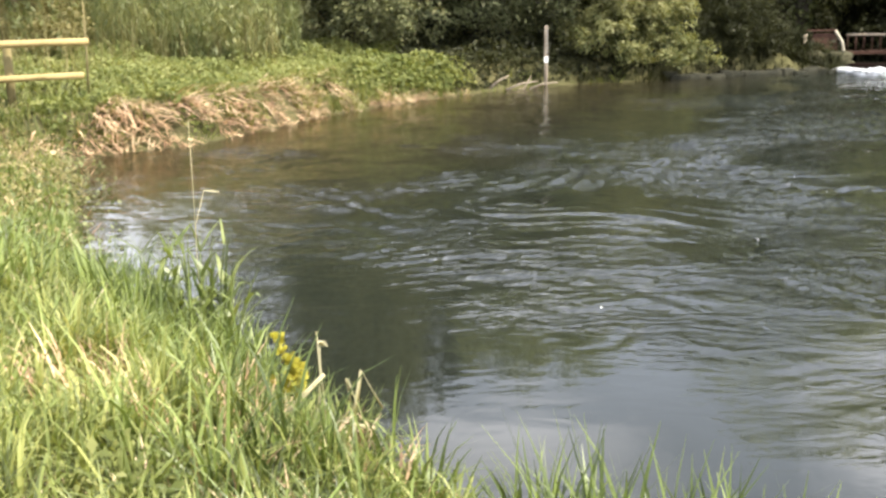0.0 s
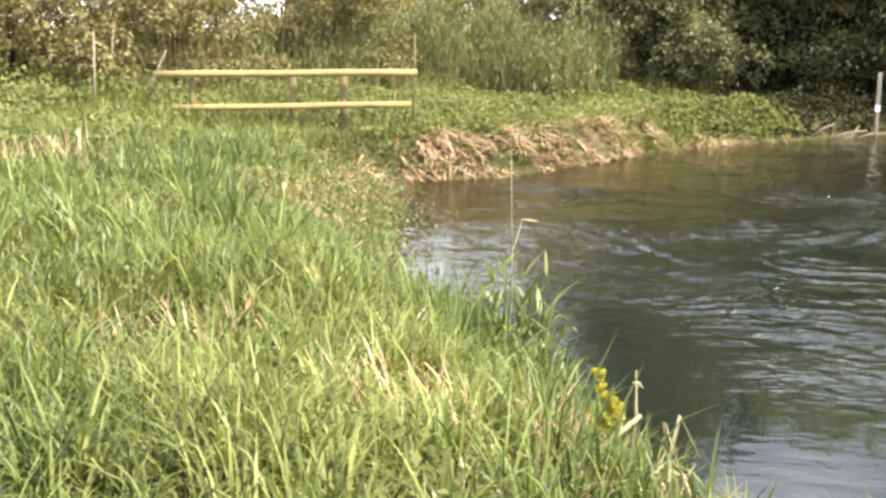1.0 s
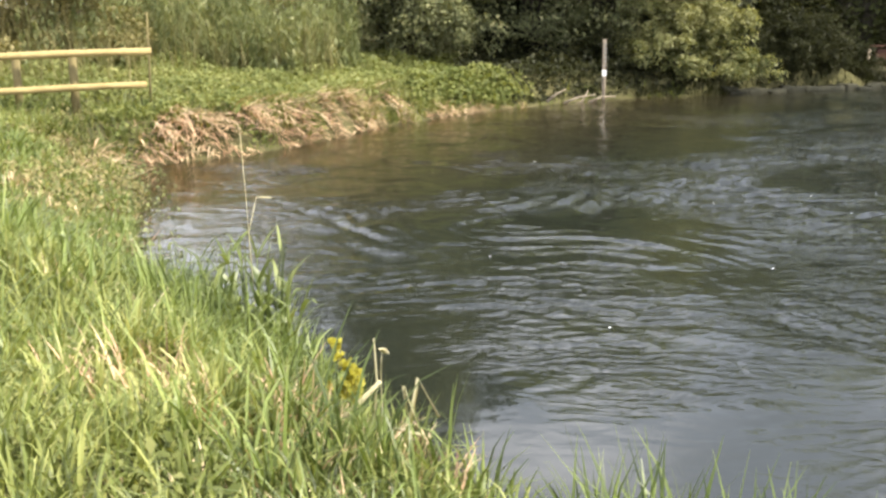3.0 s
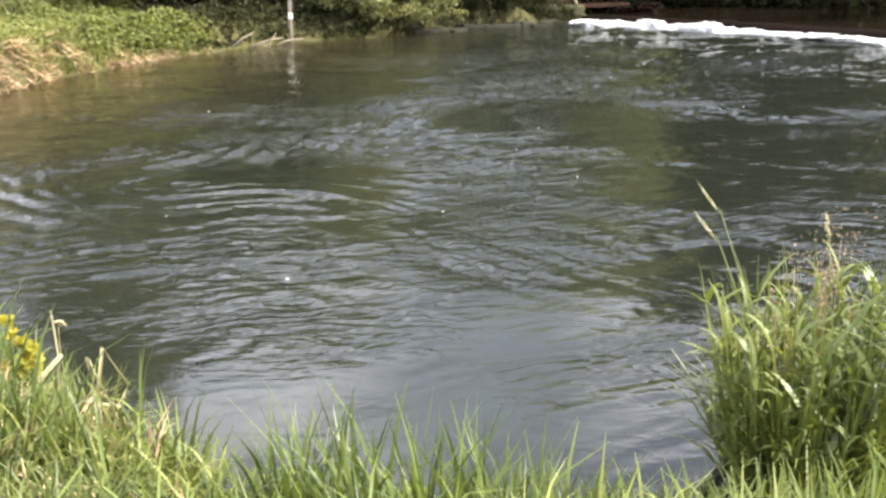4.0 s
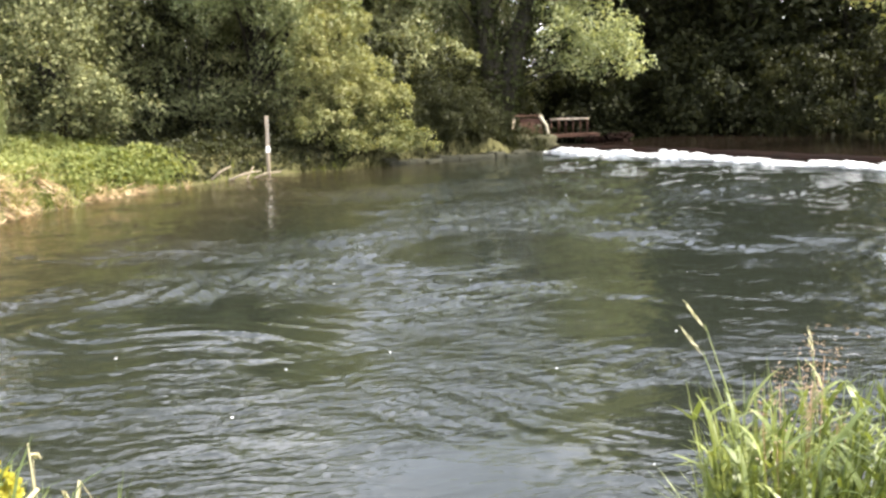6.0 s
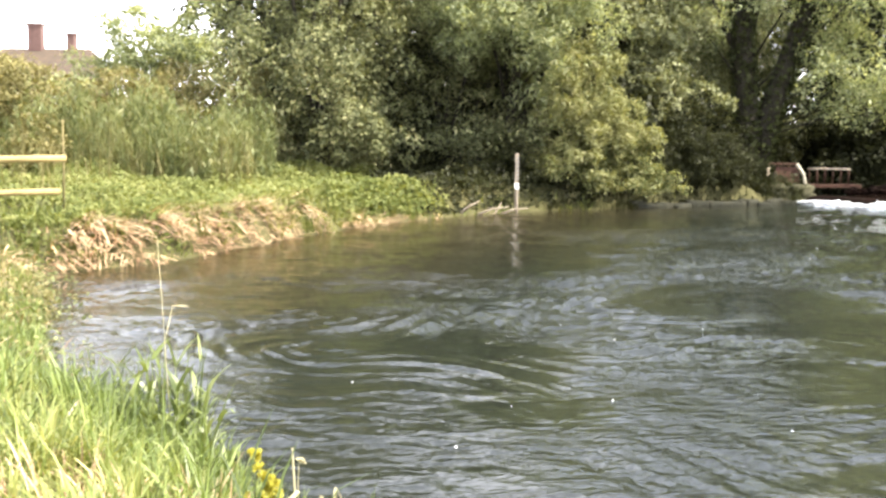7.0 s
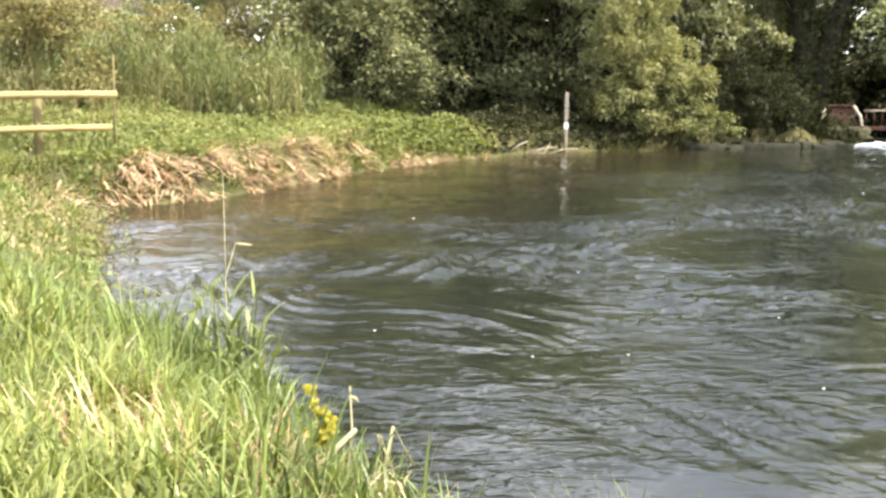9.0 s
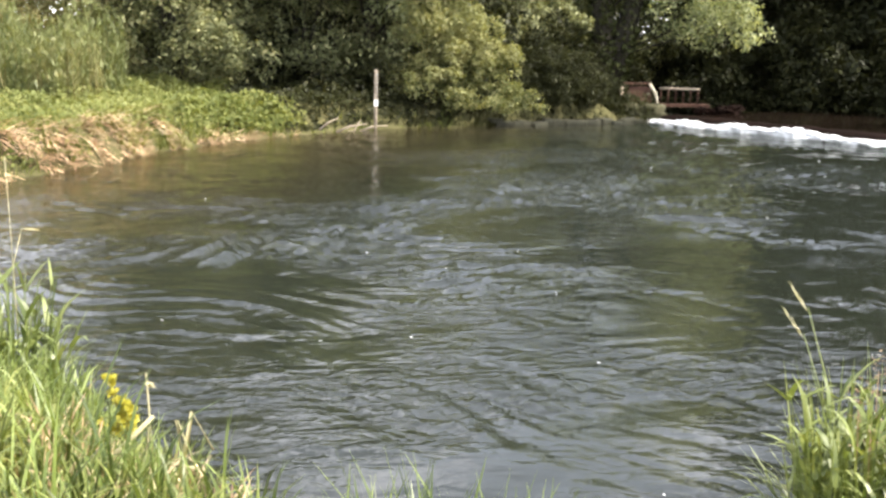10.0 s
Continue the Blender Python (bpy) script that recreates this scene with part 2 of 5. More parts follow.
M_WATER = water_mat("river_water", (0.0115, 0.0138, 0.0100), (0.030, 0.023, 0.0115), 0.03, 0.026, 4.2)
M_UPWATER = water_mat("upstream_water", (0.012, 0.008, 0.006), (0.012, 0.008, 0.006), 0.03, 0.03, 4.0)


# ---------- mesh helpers ----------
def quads(name, v):
    """A mesh of loose quads from an array of (n, 4, 3)."""
    n = len(v)
    me = bpy.data.meshes.new(name)
    me.vertices.add(4 * n)
    me.vertices.foreach_set("co", np.ascontiguousarray(v, dtype=np.float32).ravel())
    me.loops.add(4 * n)
    me.loops.foreach_set("vertex_index", np.arange(4 * n, dtype=np.int32))
    me.polygons.add(n)
    me.polygons.foreach_set("loop_start", np.arange(0, 4 * n, 4, dtype=np.int32))
    me.update(calc_edges=True)
    return me


def grid_mesh(name, v, smooth=True):
    """A mesh from a lattice of points (rows, columns, 3)."""
    r, c = v.shape[:2]
    k = np.arange(r * c).reshape(r, c)
    f = np.stack([k[:-1, :-1], k[:-1, 1:], k[1:, 1:], k[1:, :-1]], -1).reshape(-1, 4)
    me = bpy.data.meshes.new(name)
    me.vertices.add(r * c)
    me.vertices.foreach_set("co", np.ascontiguousarray(v, dtype=np.float32).ravel())
    me.loops.add(f.size)
    me.loops.foreach_set("vertex_index", f.astype(np.int32).ravel())
    me.polygons.add(len(f))
    me.polygons.foreach_set("loop_start", np.arange(0, f.size, 4, dtype=np.int32))
    me.update(calc_edges=True)
    if smooth:
        me.polygons.foreach_set("use_smooth", np.ones(len(f), dtype=bool))
    return me


def strips(name, v):
    """A mesh of many ribbons from an array of (ribbons, steps, 2, 3)."""
    n, s = v.shape[:2]
    k = np.arange(n * s * 2).reshape(n, s, 2)
    f = np.stack([k[:, :-1, 0], k[:, :-1, 1], k[:, 1:, 1], k[:, 1:, 0]], -1).reshape(-1, 4)
    me = bpy.data.meshes.new(name)
    me.vertices.add(n * s * 2)
    me.vertices.foreach_set("co", np.ascontiguousarray(v, dtype=np.float32).ravel())
    me.loops.add(f.size)
    me.loops.foreach_set("vertex_index", f.astype(np.int32).ravel())
    me.polygons.add(len(f))
    me.polygons.foreach_set("loop_start", np.arange(0, f.size, 4, dtype=np.int32))
    me.update(calc_edges=True)
    me.polygons.foreach_set("use_smooth", np.ones(len(f), dtype=bool))
    return me


def put(name, me, mat, parent=None, label=""):
    me.materials.clear()
    me.materials.append(mat)
    ob = new(name, me)
    ob.parent = parent
    if label:
        tagged(ob, label=label)
    return ob


def part(name, bm, mat, parent, label=""):
    me = bpy.data.meshes.new(name)
    bm.to_mesh(me)
    bm.free()
    return put(name, me, mat, parent, label)


def thing(name, at, label, category, group="", kind=""):
    ob = new(name)
    ob.location = at
    return tagged(ob, label, category, group, kind)


def tube(bm, pts, radii, sides=8, wobble=0.0, rng=None):
    """A tapered tube through the points, closed at both ends."""
    rings = []
    for k, p in enumerate(pts):
        p = Vector(p)
        a = Vector(pts[min(k + 1, len(pts) - 1)]) - Vector(pts[max(k - 1, 0)])
        q = a.to_track_quat("Z", "Y")
        ring = []
        for s in range(sides):
            w = 1 + (rng.uniform(-wobble, wobble) if rng else 0)
            ring.append(bm.verts.new(p + q @ Vector((math.cos(2 * math.pi * s / sides), math.sin(2 * math.pi * s / sides), 0)) * radii[k] * w))
        rings.append(ring)
    for a, b in zip(rings, rings[1:]):
        for s in range(sides):
            f = bm.faces.new((a[s], a[(s + 1) % sides], b[(s + 1) % sides], b[s]))
            f.smooth = True
    bm.faces.new(rings[0][::-1])
    bm.faces.new(rings[-1])


def block(bm, at, size, m=None, bevel=0.01):
    """A bevelled block round its centre."""
    r = bmesh.ops.create_cube(bm, size=1.0)
    for v in r["verts"]:
        v.co = Vector((v.co.x * size[0], v.co.y * size[1], v.co.z * size[2]))
        if m:
            v.co = m @ v.co
        v.co += Vector(at)
    edges = list({e for v in r["verts"] for e in v.link_edges})
    bmesh.ops.bevel(bm, geom=edges, offset=bevel, segments=2, affect="EDGES", profile=0.6)


def unit(a):
    return a / np.maximum(np.linalg.norm(a, axis=-1, keepdims=True), 1e-9)


def leaves(rng, c, size, aspect=0.55, hang=0.0, facing=None):
    """Pointed leaf quads at the centres c, in every direction; hang bends them downwards."""
    n = len(c)
    a = unit(rng.normal(size=(n, 3)) + np.array([0, 0, -hang]))
    if facing is not None:
        f = unit(facing + rng.normal(size=(n, 3)) * 0.55)
        a = unit(a - f * (a * f).sum(-1, keepdims=True))
        b = np.cross(f, a)
    else:
        b = unit(np.cross(a, rng.normal(size=(n, 3))))
    s = size * rng.uniform(0.6, 1.35, (n, 1))
    up = np.cross(a, b) * s * 0.12
    return np.stack([c - a * s * 0.5, c + b * s * aspect * 0.5 + up, c + a * s * 0.5, c - b * s * aspect * 0.5 + up], 1)


def blades(rng, base, length, width, lean, droop, heading=None, steps=5):
    """Grass blades: tapered ribbons that rise from base, lean and bend over."""
    n = len(base)
    h = rng.uniform(0, 2 * math.pi, n) if heading is None else heading
    out = np.stack([np.cos(h), np.sin(h), np.zeros(n)], -1)
    side = np.stack([-np.sin(h), np.cos(h), np.zeros(n)], -1)
    twist = rng.uniform(-0.9, 0.9, n)
    side = side * np.cos(twist)[:, None] + out * np.sin(twist)[:, None]
    s = np.linspace(0, 1, steps)
    rows = []
    for k in s:
        a = lean + droop * k * k
        rows.append(np.stack([np.sin(a), np.cos(a)], -1))
    rows = np.array(rows)
    seg = length / (steps - 1)
    pos = np.zeros((steps, n, 3))
    pos[0] = base
    for k in range(1, steps):
        mid = 0.5 * (rows[k] + rows[k - 1])
        pos[k] = pos[k - 1] + seg[:, None] * (out * mid[:, :1] + np.array([0, 0, 1.0]) * mid[:, 1:])
    w = np.array([0.75, 1.0, 0.85, 0.55, 0.06]) if steps == 5 else np.interp(s, [0, 0.3, 0.75, 1], [0.8, 1, 0.6, 0.06])
    hw = 0.5 * width[None, :, None] * w[:, None, None] * side[None]
    return np.stack([pos - hw, pos + hw], 2).transpose(1, 0, 2, 3)


# ---------- the lie of the land (water level is z = 0) ----------
BANK = [(30, -4), (12, 1.2), (7, 2.5), (4.2, 3.1), (3.0, 3.45), (2.0, 3.35), (0.85, 3.5), (0.15, 4.15), (-0.35, 5.15), (-1.25, 6.5), (-1.8, 7.4),
        (-2.4, 8.2), (-3.3, 9.7), (-3.85, 11.4), (-4.25, 12.9), (-5.3, 15.45), (-4.6, 16.3), (-3.8, 17.1), (-2.8, 19.1), (-1.95, 21.4),
        (-0.6, 23.7), (1.2, 25.8), (2.6, 27.2), (4.2, 27.6), (6.0, 28.6), (8.3, 29.5), (11.0, 30.2)]
WEIR = [(11.0, 30.2), (13.1, 26.5), (14.5, 23.0), (15.7, 20.2), (16.5, 16.9), (18.0, 12.0), (21.5, 6.0), (25.0, 1.0), (30, -4)]
SHORE = np.array(BANK + WEIR[1:-1], float)
N_BANK = len(BANK) - 1                       # edges before this one are bank, later ones the weir


def shore_distance(x, y):
    """Distance to the water's edge (positive on land), and whether the weir is the nearest edge."""
    p = np.stack([np.ravel(x), np.ravel(y)], -1).astype(float)
    best, edge, inside = np.full(len(p), 1e9), np.zeros(len(p), int), np.zeros(len(p), bool)
    for k in range(len(SHORE)):
        a, b = SHORE[k], SHORE[(k + 1) % len(SHORE)]
        ab = b - a
        t = np.clip(((p - a) @ ab) / (ab @ ab), 0, 1)
        d = np.linalg.norm(p - (a + t[:, None] * ab), axis=1)
        m = d < best
        best[m], edge[m] = d[m], k
        cross = (a[1] > p[:, 1]) != (b[1] > p[:, 1])
        xi = a[0] + (p[:, 1] - a[1]) / (ab[1] if abs(ab[1]) > 1e-9 else 1e-9) * ab[0]
        inside ^= cross & (p[:, 0] < xi)
    return np.where(inside, -best, best).reshape(np.shape(x)), (edge >= N_BANK).reshape(np.shape(x))


def lumps(x, y, s, k=0.0):
    return np.sin(x * s + 1.3 * np.sin(y * s * 0.7 + k)) * np.cos(y * s * 1.1 + 0.9 * np.sin(x * s * 0.6 + 2 * k))


def smooth(t):
    t = np.clip(t, 0, 1)
    return t * t * (3 - 2 * t)


def ground_z(x, y):
    x, y = np.asarray(x, float), np.asarray(y, float)
    d, weir = shore_distance(x, y)
    weir = weir | ((x > 11.2) & (y > 29))
    far_side = smooth((y - 13.5) / 3)
    width = 1.5 - 0.4 * far_side - 0.35 * far_side * smooth((x - 3.5) / 1.5) - 0.4 * far_side
    top = 0.55 + 0.05 * smooth((y - 3) / 6)
    land = top * smooth(d / width) + 0.03 + far_side * np.clip(0.13 * (d - 2.0), 0, 0.75) + (1 - far_side) * np.clip(0.02 * (d - 1.5), 0, 0.25)
    land = land + smooth(d / 1.5) * (0.035 * lumps(x, y, 1.7) + 0.02 * lumps(x, y, 4.1, 1))
    land = np.where(y < 6, np.minimum(land, 0.62 + 0 * d), land)
    shaded = -0.35 + 1.15 * smooth((d - 7.5) / 2.5) + 0.05 * lumps(x, y, 0.9)
    wet = np.maximum(-1.0, 0.35 * d - 0.02)
    land = np.where(np.hypot(x - 10.7, y - 32.3) < 1.9, np.minimum(land, 0.3), land)
    return np.where(d < 0, wet, np.where(weir, shaded, land))


def spaced(stops):
    out = [np.linspace(a, b, n, endpoint=False) for (a, b, n) in stops]
    return np.concatenate(out + [[stops[-1][1]]])


gx = spaced([(-1500, -60, 14), (-60, -12, 24), (-12, 6, 96), (6, 20, 50), (20, 60, 20), (60, 1500, 14)])
gy = spaced([(-1500, -20, 12), (-20, 0, 14), (0, 30, 150), (30, 60, 30), (60, 1500, 16)])
GX, GY = np.meshgrid(gx, gy)
ground = put("ground", grid_mesh("ground", np.stack([GX, GY, ground_z(GX, GY)], -1)), M_SOIL)
tagged(ground, "earth bank and meadow under grass around the pool", "ground", kind="structure")


# ---------- water ----------
def swirl_noise(x, y, seed):
    """Smooth gradient noise in the plane, about -1 to 1."""
    rng = np.random.default_rng(seed)
    ang = rng.uniform(0, 2 * math.pi, (256, 256))
    ca, sa = np.cos(ang), np.sin(ang)
    i, j = np.floor(x).astype(int), np.floor(y).astype(int)
    fx, fy = x - i, y - j
    u, v = fx ** 3 * (fx * (6 * fx - 15) + 10), fy ** 3 * (fy * (6 * fy - 15) + 10)

    def corner(a, b):
        p, q = (i + a) & 255, (j + b) & 255
        return ca[p, q] * (fx - a) + sa[p, q] * (fy - b)

    top = corner(0, 0) * (1 - u) + corner(1, 0) * u
    low = corner(0, 1) * (1 - u) + corner(1, 1) * u
    return 1.5 * (top * (1 - v) + low * v)


def broken(x, y):
    """0 on glassy slicks, 1 where the surface is broken by the current."""
    wx = x + 0.8 * swirl_noise(x * 0.35, y * 0.35, 61)
    wy = y + 0.8 * swirl_noise(x * 0.35 + 7, y * 0.35, 62)
    return smooth(0.5 + 1.2 * swirl_noise(wx * 0.27, wy * 0.34, 63) + 0.7 * swirl_noise(wx * 0.8, wy * 1.0, 64))


def wave_height(x, y):
    """Slow boils and bunches of short ripples that come and go; glassy between them, choppier towards the weir."""
    wx = x + 0.7 * swirl_noise(x * 0.5, y * 0.5, 1) + 0.22 * swirl_noise(x * 1.3, y * 1.3, 2)
    wy = y + 0.7 * swirl_noise(x * 0.5 + 9, y * 0.5, 3) + 0.22 * swirl_noise(x * 1.3 + 9, y * 1.3, 4)
    turn = 1.2 * swirl_noise(x * 0.3, y * 0.3, 5)
    boil = 0.030 * swirl_noise(wx * 0.36, wy * 0.44, 6) + 0.010 * swirl_noise(wx * 0.8 + 3, wy * 0.95, 7)
    h = np.zeros_like(x)
    for k, (size, amp, long_) in enumerate(((0.95, 0.015, 1.45), (0.48, 0.0120, 1.6), (0.25, 0.0085, 1.7))):
        c, s = np.cos(0.35 + turn + 0.5 * (k - 1)), np.sin(0.35 + turn + 0.5 * (k - 1))
        a, b = (wx * c + wy * s) / (size * long_), (wy * c - wx * s) / size
        n = swirl_noise(a, b, 11 + k)
        ridge = 0.5 - np.abs(swirl_noise(a + 31, b + 17, 21 + k)) * 1.6
        bunch = smooth(0.30 + 1.7 * swirl_noise(wx * 0.5 + 5 * k, wy * 0.62, 31 + k))
        fade = 1 - smooth((np.hypot(x, y) - 36 * size - 8) / 8)
        h = h + amp * fade * (0.08 + 1.2 * bunch) * (0.75 * n + 0.45 * ridge)
    r = np.hypot(x, y)
    d, _ = shore_distance(x, y)
    right = smooth((x - 3) / 6)
    chop = 0.5 + 1.4 * smooth((r - 5) / 5) * (1 + 0.75 * smooth((r - 9) / 4)) * (1 - 0.35 * smooth((r - 19) / 6) * (1 - right)) + 1.0 * right
    chop = chop * (0.3 + 1.1 * broken(x, y))
    return (boil + h * chop) * (0.25 + 0.75 * smooth(-d / (1.5 + 2.5 * smooth((3 - x) / 4) * smooth((y - 14) / 3)))) * smooth((r - 2.0) / 2.0)


def ripple_strength(x, y):
    """How rough the fine ripples are: a broad tongue of broken water from the weir through the middle of the pool,
    glassy patches close to the near bank and in the slack by the far bank."""
    r = np.hypot(x, y)
    d, weir = shore_distance(x, y)
    tongue = np.exp(-((x - 3.6 - 0.16 * (y - 9)) / 3.2) ** 2) * smooth((r - 4.5) / 3.5)
    out = 0.05 + 0.15 * tongue + (0.8 + 0.25 * tongue) * broken(x, y) + 0.45 * smooth((x - 5) / 5)
    inlet = smooth((1.0 - x) / 3) * smooth((r - 7.5) / 2) * (1 - smooth((r - 17) / 4))
    out = np.maximum(out, 0.26) * (0.5 + 0.5 * smooth((r - 4.5) / 4.5) + 0.75 * smooth((r - 10) / 6))
    return (out + 0.08 * inlet) * np.where(weir, 0.8, 0.35 + 0.65 * smooth(-d / 1.2))


ra = np.exp(np.linspace(math.log(2.6), math.log(42), 520))
an = np.radians(np.linspace(40, -66, 430))
RA, AN = np.meshgrid(ra, an, indexing="ij")
WX, WY = -RA * np.sin(AN), RA * np.cos(AN)
water = put("water", grid_mesh("water", np.stack([WX, WY, wave_height(WX, WY)], -1)), M_WATER)
water.data.attributes.new("chop", "FLOAT", "POINT").data.foreach_set("value", ripple_strength(WX, WY).astype(np.float32).ravel())
tagged(water, "dark green rippled river water in a wide pool", "water", kind="structure")

# the still reach above the weir, and the weir's wall
wa = np.array(WEIR, float)
seg_len = np.concatenate([[0], np.cumsum(np.linalg.norm(np.diff(wa, axis=0), axis=1))])


def weir_at(s):
    """A point on the weir's line, s metres from its far end, and the way upstream there."""
    p = np.array([np.interp(s, seg_len, wa[:, k]) for k in (0, 1)]).T
    q = np.array([np.interp(s + 0.4, seg_len, wa[:, k]) - np.interp(s - 0.4, seg_len, wa[:, k]) for k in (0, 1)]).T
    q = unit(q)
    return p, np.stack([-q[..., 1], q[..., 0]], -1)


ws = np.linspace(0, 36, 73)
wp, wn_ = weir_at(ws)
off = np.array([0.5, 2, 4.5, 7, 9.5])
up = wp[:, None, :] + wn_[:, None, :] * off[None, :, None]
still = 0.12
upstream = put("upstream_water", grid_mesh("upstream_water", np.concatenate([up, np.full(up.shape[:2] + (1,), 0.185)], -1)[:, ::-1]), M_UPWATER)
upstream.data.attributes.new("chop", "FLOAT", "POINT").data.foreach_set("value", np.full(up.shape[0] * up.shape[1], still, np.float32))
tagged(upstream, "dark red-brown still water held above the weir", "water", kind="structure")
prof = np.array([(0.05, -0.9), (0.02, 0.08), (0.10, 0.16), (0.22, 0.22), (0.62, 0.235), (0.75, 0.205), (0.78, -0.9)])
rngw = np.random.default_rng(3)
wall = wp[:, None, :] + wn_[:, None, :] * (prof[None, :, :1] + rngw.normal(0, 0.015, (len(ws), len(prof), 1)))
wz = np.broadcast_to(prof[None, :, 1:], wall.shape[:2] + (1,)) + rngw.normal(0, 0.012, (len(ws), len(prof), 1))
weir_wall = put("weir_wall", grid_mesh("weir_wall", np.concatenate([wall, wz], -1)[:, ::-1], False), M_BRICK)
tagged(weir_wall, "low wet red masonry weir with water spilling over it", "weir", kind="structure")


# ---------- white water at the weir: rigid lumps that heave ----------
def foam_lump(rng, length, depth, height):
    bm = bmesh.new()
    bmesh.ops.create_icosphere(bm, subdivisions=4, radius=1.0)
    o = Vector((rng.uniform(0, 50), rng.uniform(0, 50), rng.uniform(0, 50)))
    for v in bm.verts:
        k = 1 + 0.55 * noise.noise(v.co * 1.6 + o) + 0.4 * noise.noise(v.co * 4.2 + o) + 0.34 * noise.noise(v.co * 10 + o) + 0.22 * noise.noise(v.co * 21 + o)
        v.co = Vector((v.co.x * length * k, v.co.y * depth * k, v.co.z * height * k))
    return bm


FOAM = []
rf = np.random.default_rng(8)
s_at = 0.25
while s_at < 27:
    p, q = weir_at(np.array([s_at]))
    p, q = p[0], q[0]
    big = rf.uniform() < 0.18
    ln, hg = rf.uniform(0.36, 0.6), rf.uniform(0.042, 0.072) * (2.1 if big else 1)
    lump = part("foam_lump", foam_lump(rf, ln, rf.uniform(0.14, 0.22), hg), M_FOAM, None)
    tagged(lump, "churning white water at the foot of the weir", "foam", group="white water along the weir")
    ang = math.degrees(math.atan2(-q[0], q[1]))
    FOAM.append((lump, p[0] - q[0] * rf.uniform(0.12, 0.3), p[1] - q[1] * rf.uniform(0.12, 0.3), rf.uniform(0.03, 0.08), ang + rf.uniform(-12, 12), rf.uniform(0, 6.28)))
    s_at += rf.uniform(0.24, 0.4)

FLECKS = []
for k in range(22):
    for _ in range(20):
        r, a = rf.uniform(5, 24), radians(rf.uniform(-38, 14))
        x, y = r * math.sin(-a), r * math.cos(a)
        if shore_distance(x, y)[0] < -1.6:
            break
    s = 0.005 + 0.0008 * r * rf.uniform(0.5, 1.2)
    bm = bmesh.new()
    bmesh.ops.create_icosphere(bm, subdivisions=2, radius=1.0)
    for v in bm.verts:
        w = 1 + 0.5 * noise.noise(v.co * 2 + Vector((k, 0, 0)))
        v.co = Vector((v.co.x * s * w, v.co.y * s * 0.7 * w, v.co.z * s * 0.25))
    fl = part("foam_fleck", bm, M_FOAM, None)
    tagged(fl, "small white fleck of foam drifting on the water", "foam", group="foam flecks on the pool")
    FLECKS.append((fl, x, y, rf.uniform(0, 360)))


# ---------- trees and shrubs ----------
def tree(name, at, label, mat, blobs, leaf, count, trunk=(), hang=0.2, category="tree", seed=0, aspect=0.55, bark=None, tight=0.32, group="", trunk_r=0.12, sprays=12):
    """A trunk with limbs to each mass of the crown, and a crown of leaf clumps with gaps. blobs: centre and radii, from the base."""
    rng = np.random.default_rng(seed)
    ob = thing(name, at, label, category, group)
    bm = bmesh.new()
    rr = random.Random(seed)
    main = max(range(len(blobs)), key=lambda k: blobs[k][2])
    for pts, r0, r1 in trunk:
        tube(bm, pts, list(np.linspace(r0, r1, len(pts))), 8, 0.12, rr)
    stem_ = part("trunk", bm, bark or M_BARK, ob) if trunk else None
    for k, (cx, cy, cz, *_r) in enumerate(blobs):
        zs = max(0.15, min(cz * 0.4, 1.6))
        low = [(0, 0, -0.2), (cx * 0.25, cy * 0.25, zs)] if not trunk else [(0, 0, cz * 0.5), (cx * 0.3, cy * 0.3, cz * 0.66)]
        bm = bmesh.new()
        tube(bm, low + [(cx * 0.7, cy * 0.7, cz * 0.86), (cx, cy, cz)], [trunk_r * 0.8, trunk_r * 0.55, trunk_r * 0.35, 0.02], 6, 0.1, rr)
        part("trunk" if k == main and not trunk else "limb", bm, bark or M_BARK, ob)
    # each mass breaks into lobes and each lobe into leafy sprays; leaves sit on the sprays' outer and upper sides, with dark gaps between
    lobes = []
    for b in blobs:
        d = unit(rng.normal(size=(11, 3)))
        rr_ = rng.uniform(0.26, 0.58, 11)
        lobes.append(np.concatenate([np.array(b[:3]) + d * np.array(b[3:6]) * rng.uniform(0.45, 1.15, (11, 1)), np.array(b[3:6]) * rr_[:, None], d], 1))
    lobes = np.concatenate(lobes)
    j = np.repeat(np.arange(len(lobes)), sprays)
    out = unit(rng.normal(size=(len(j), 3)) + 0.7 * lobes[j, 6:9] + np.array([0, 0, 0.3]))
    spray = np.concatenate([lobes[j, :3] + out * lobes[j, 3:6] * rng.uniform(0.6, 1.4, (len(j), 1)), lobes[j, 3:6] * rng.uniform(0.18, 0.55, (len(j), 1)), out], 1)
    area = spray[:, 3] * spray[:, 4] + spray[:, 4] * spray[:, 5]
    L = spray[rng.choice(len(spray), count, p=area / area.sum())]
    d = unit(rng.normal(size=(count, 3)) + 0.6 * L[:, 6:9] + np.array([0, 0, 0.45]))
    c = L[:, :3] + d * L[:, 3:6] * (1 + rng.normal(0, 0.22, (count, 1))) + rng.normal(size=(count, 3)) * tight * 0.14
    c[:, 2] -= hang * 0.12 * rng.uniform(0, 1, count) ** 2
    m = c[:, 2] > 0.02
    put("crown", quads("crown", leaves(rng, c[m], leaf, aspect, hang, d[m] + np.array([0, 0, 0.4]))), mat, ob)
    return ob


def gz(x, y):
    return float(ground_z(np.array([x]), np.array([y]))[0])


def on(x, y, dz=0.0):
    return (x, y, gz(x, y) + dz)


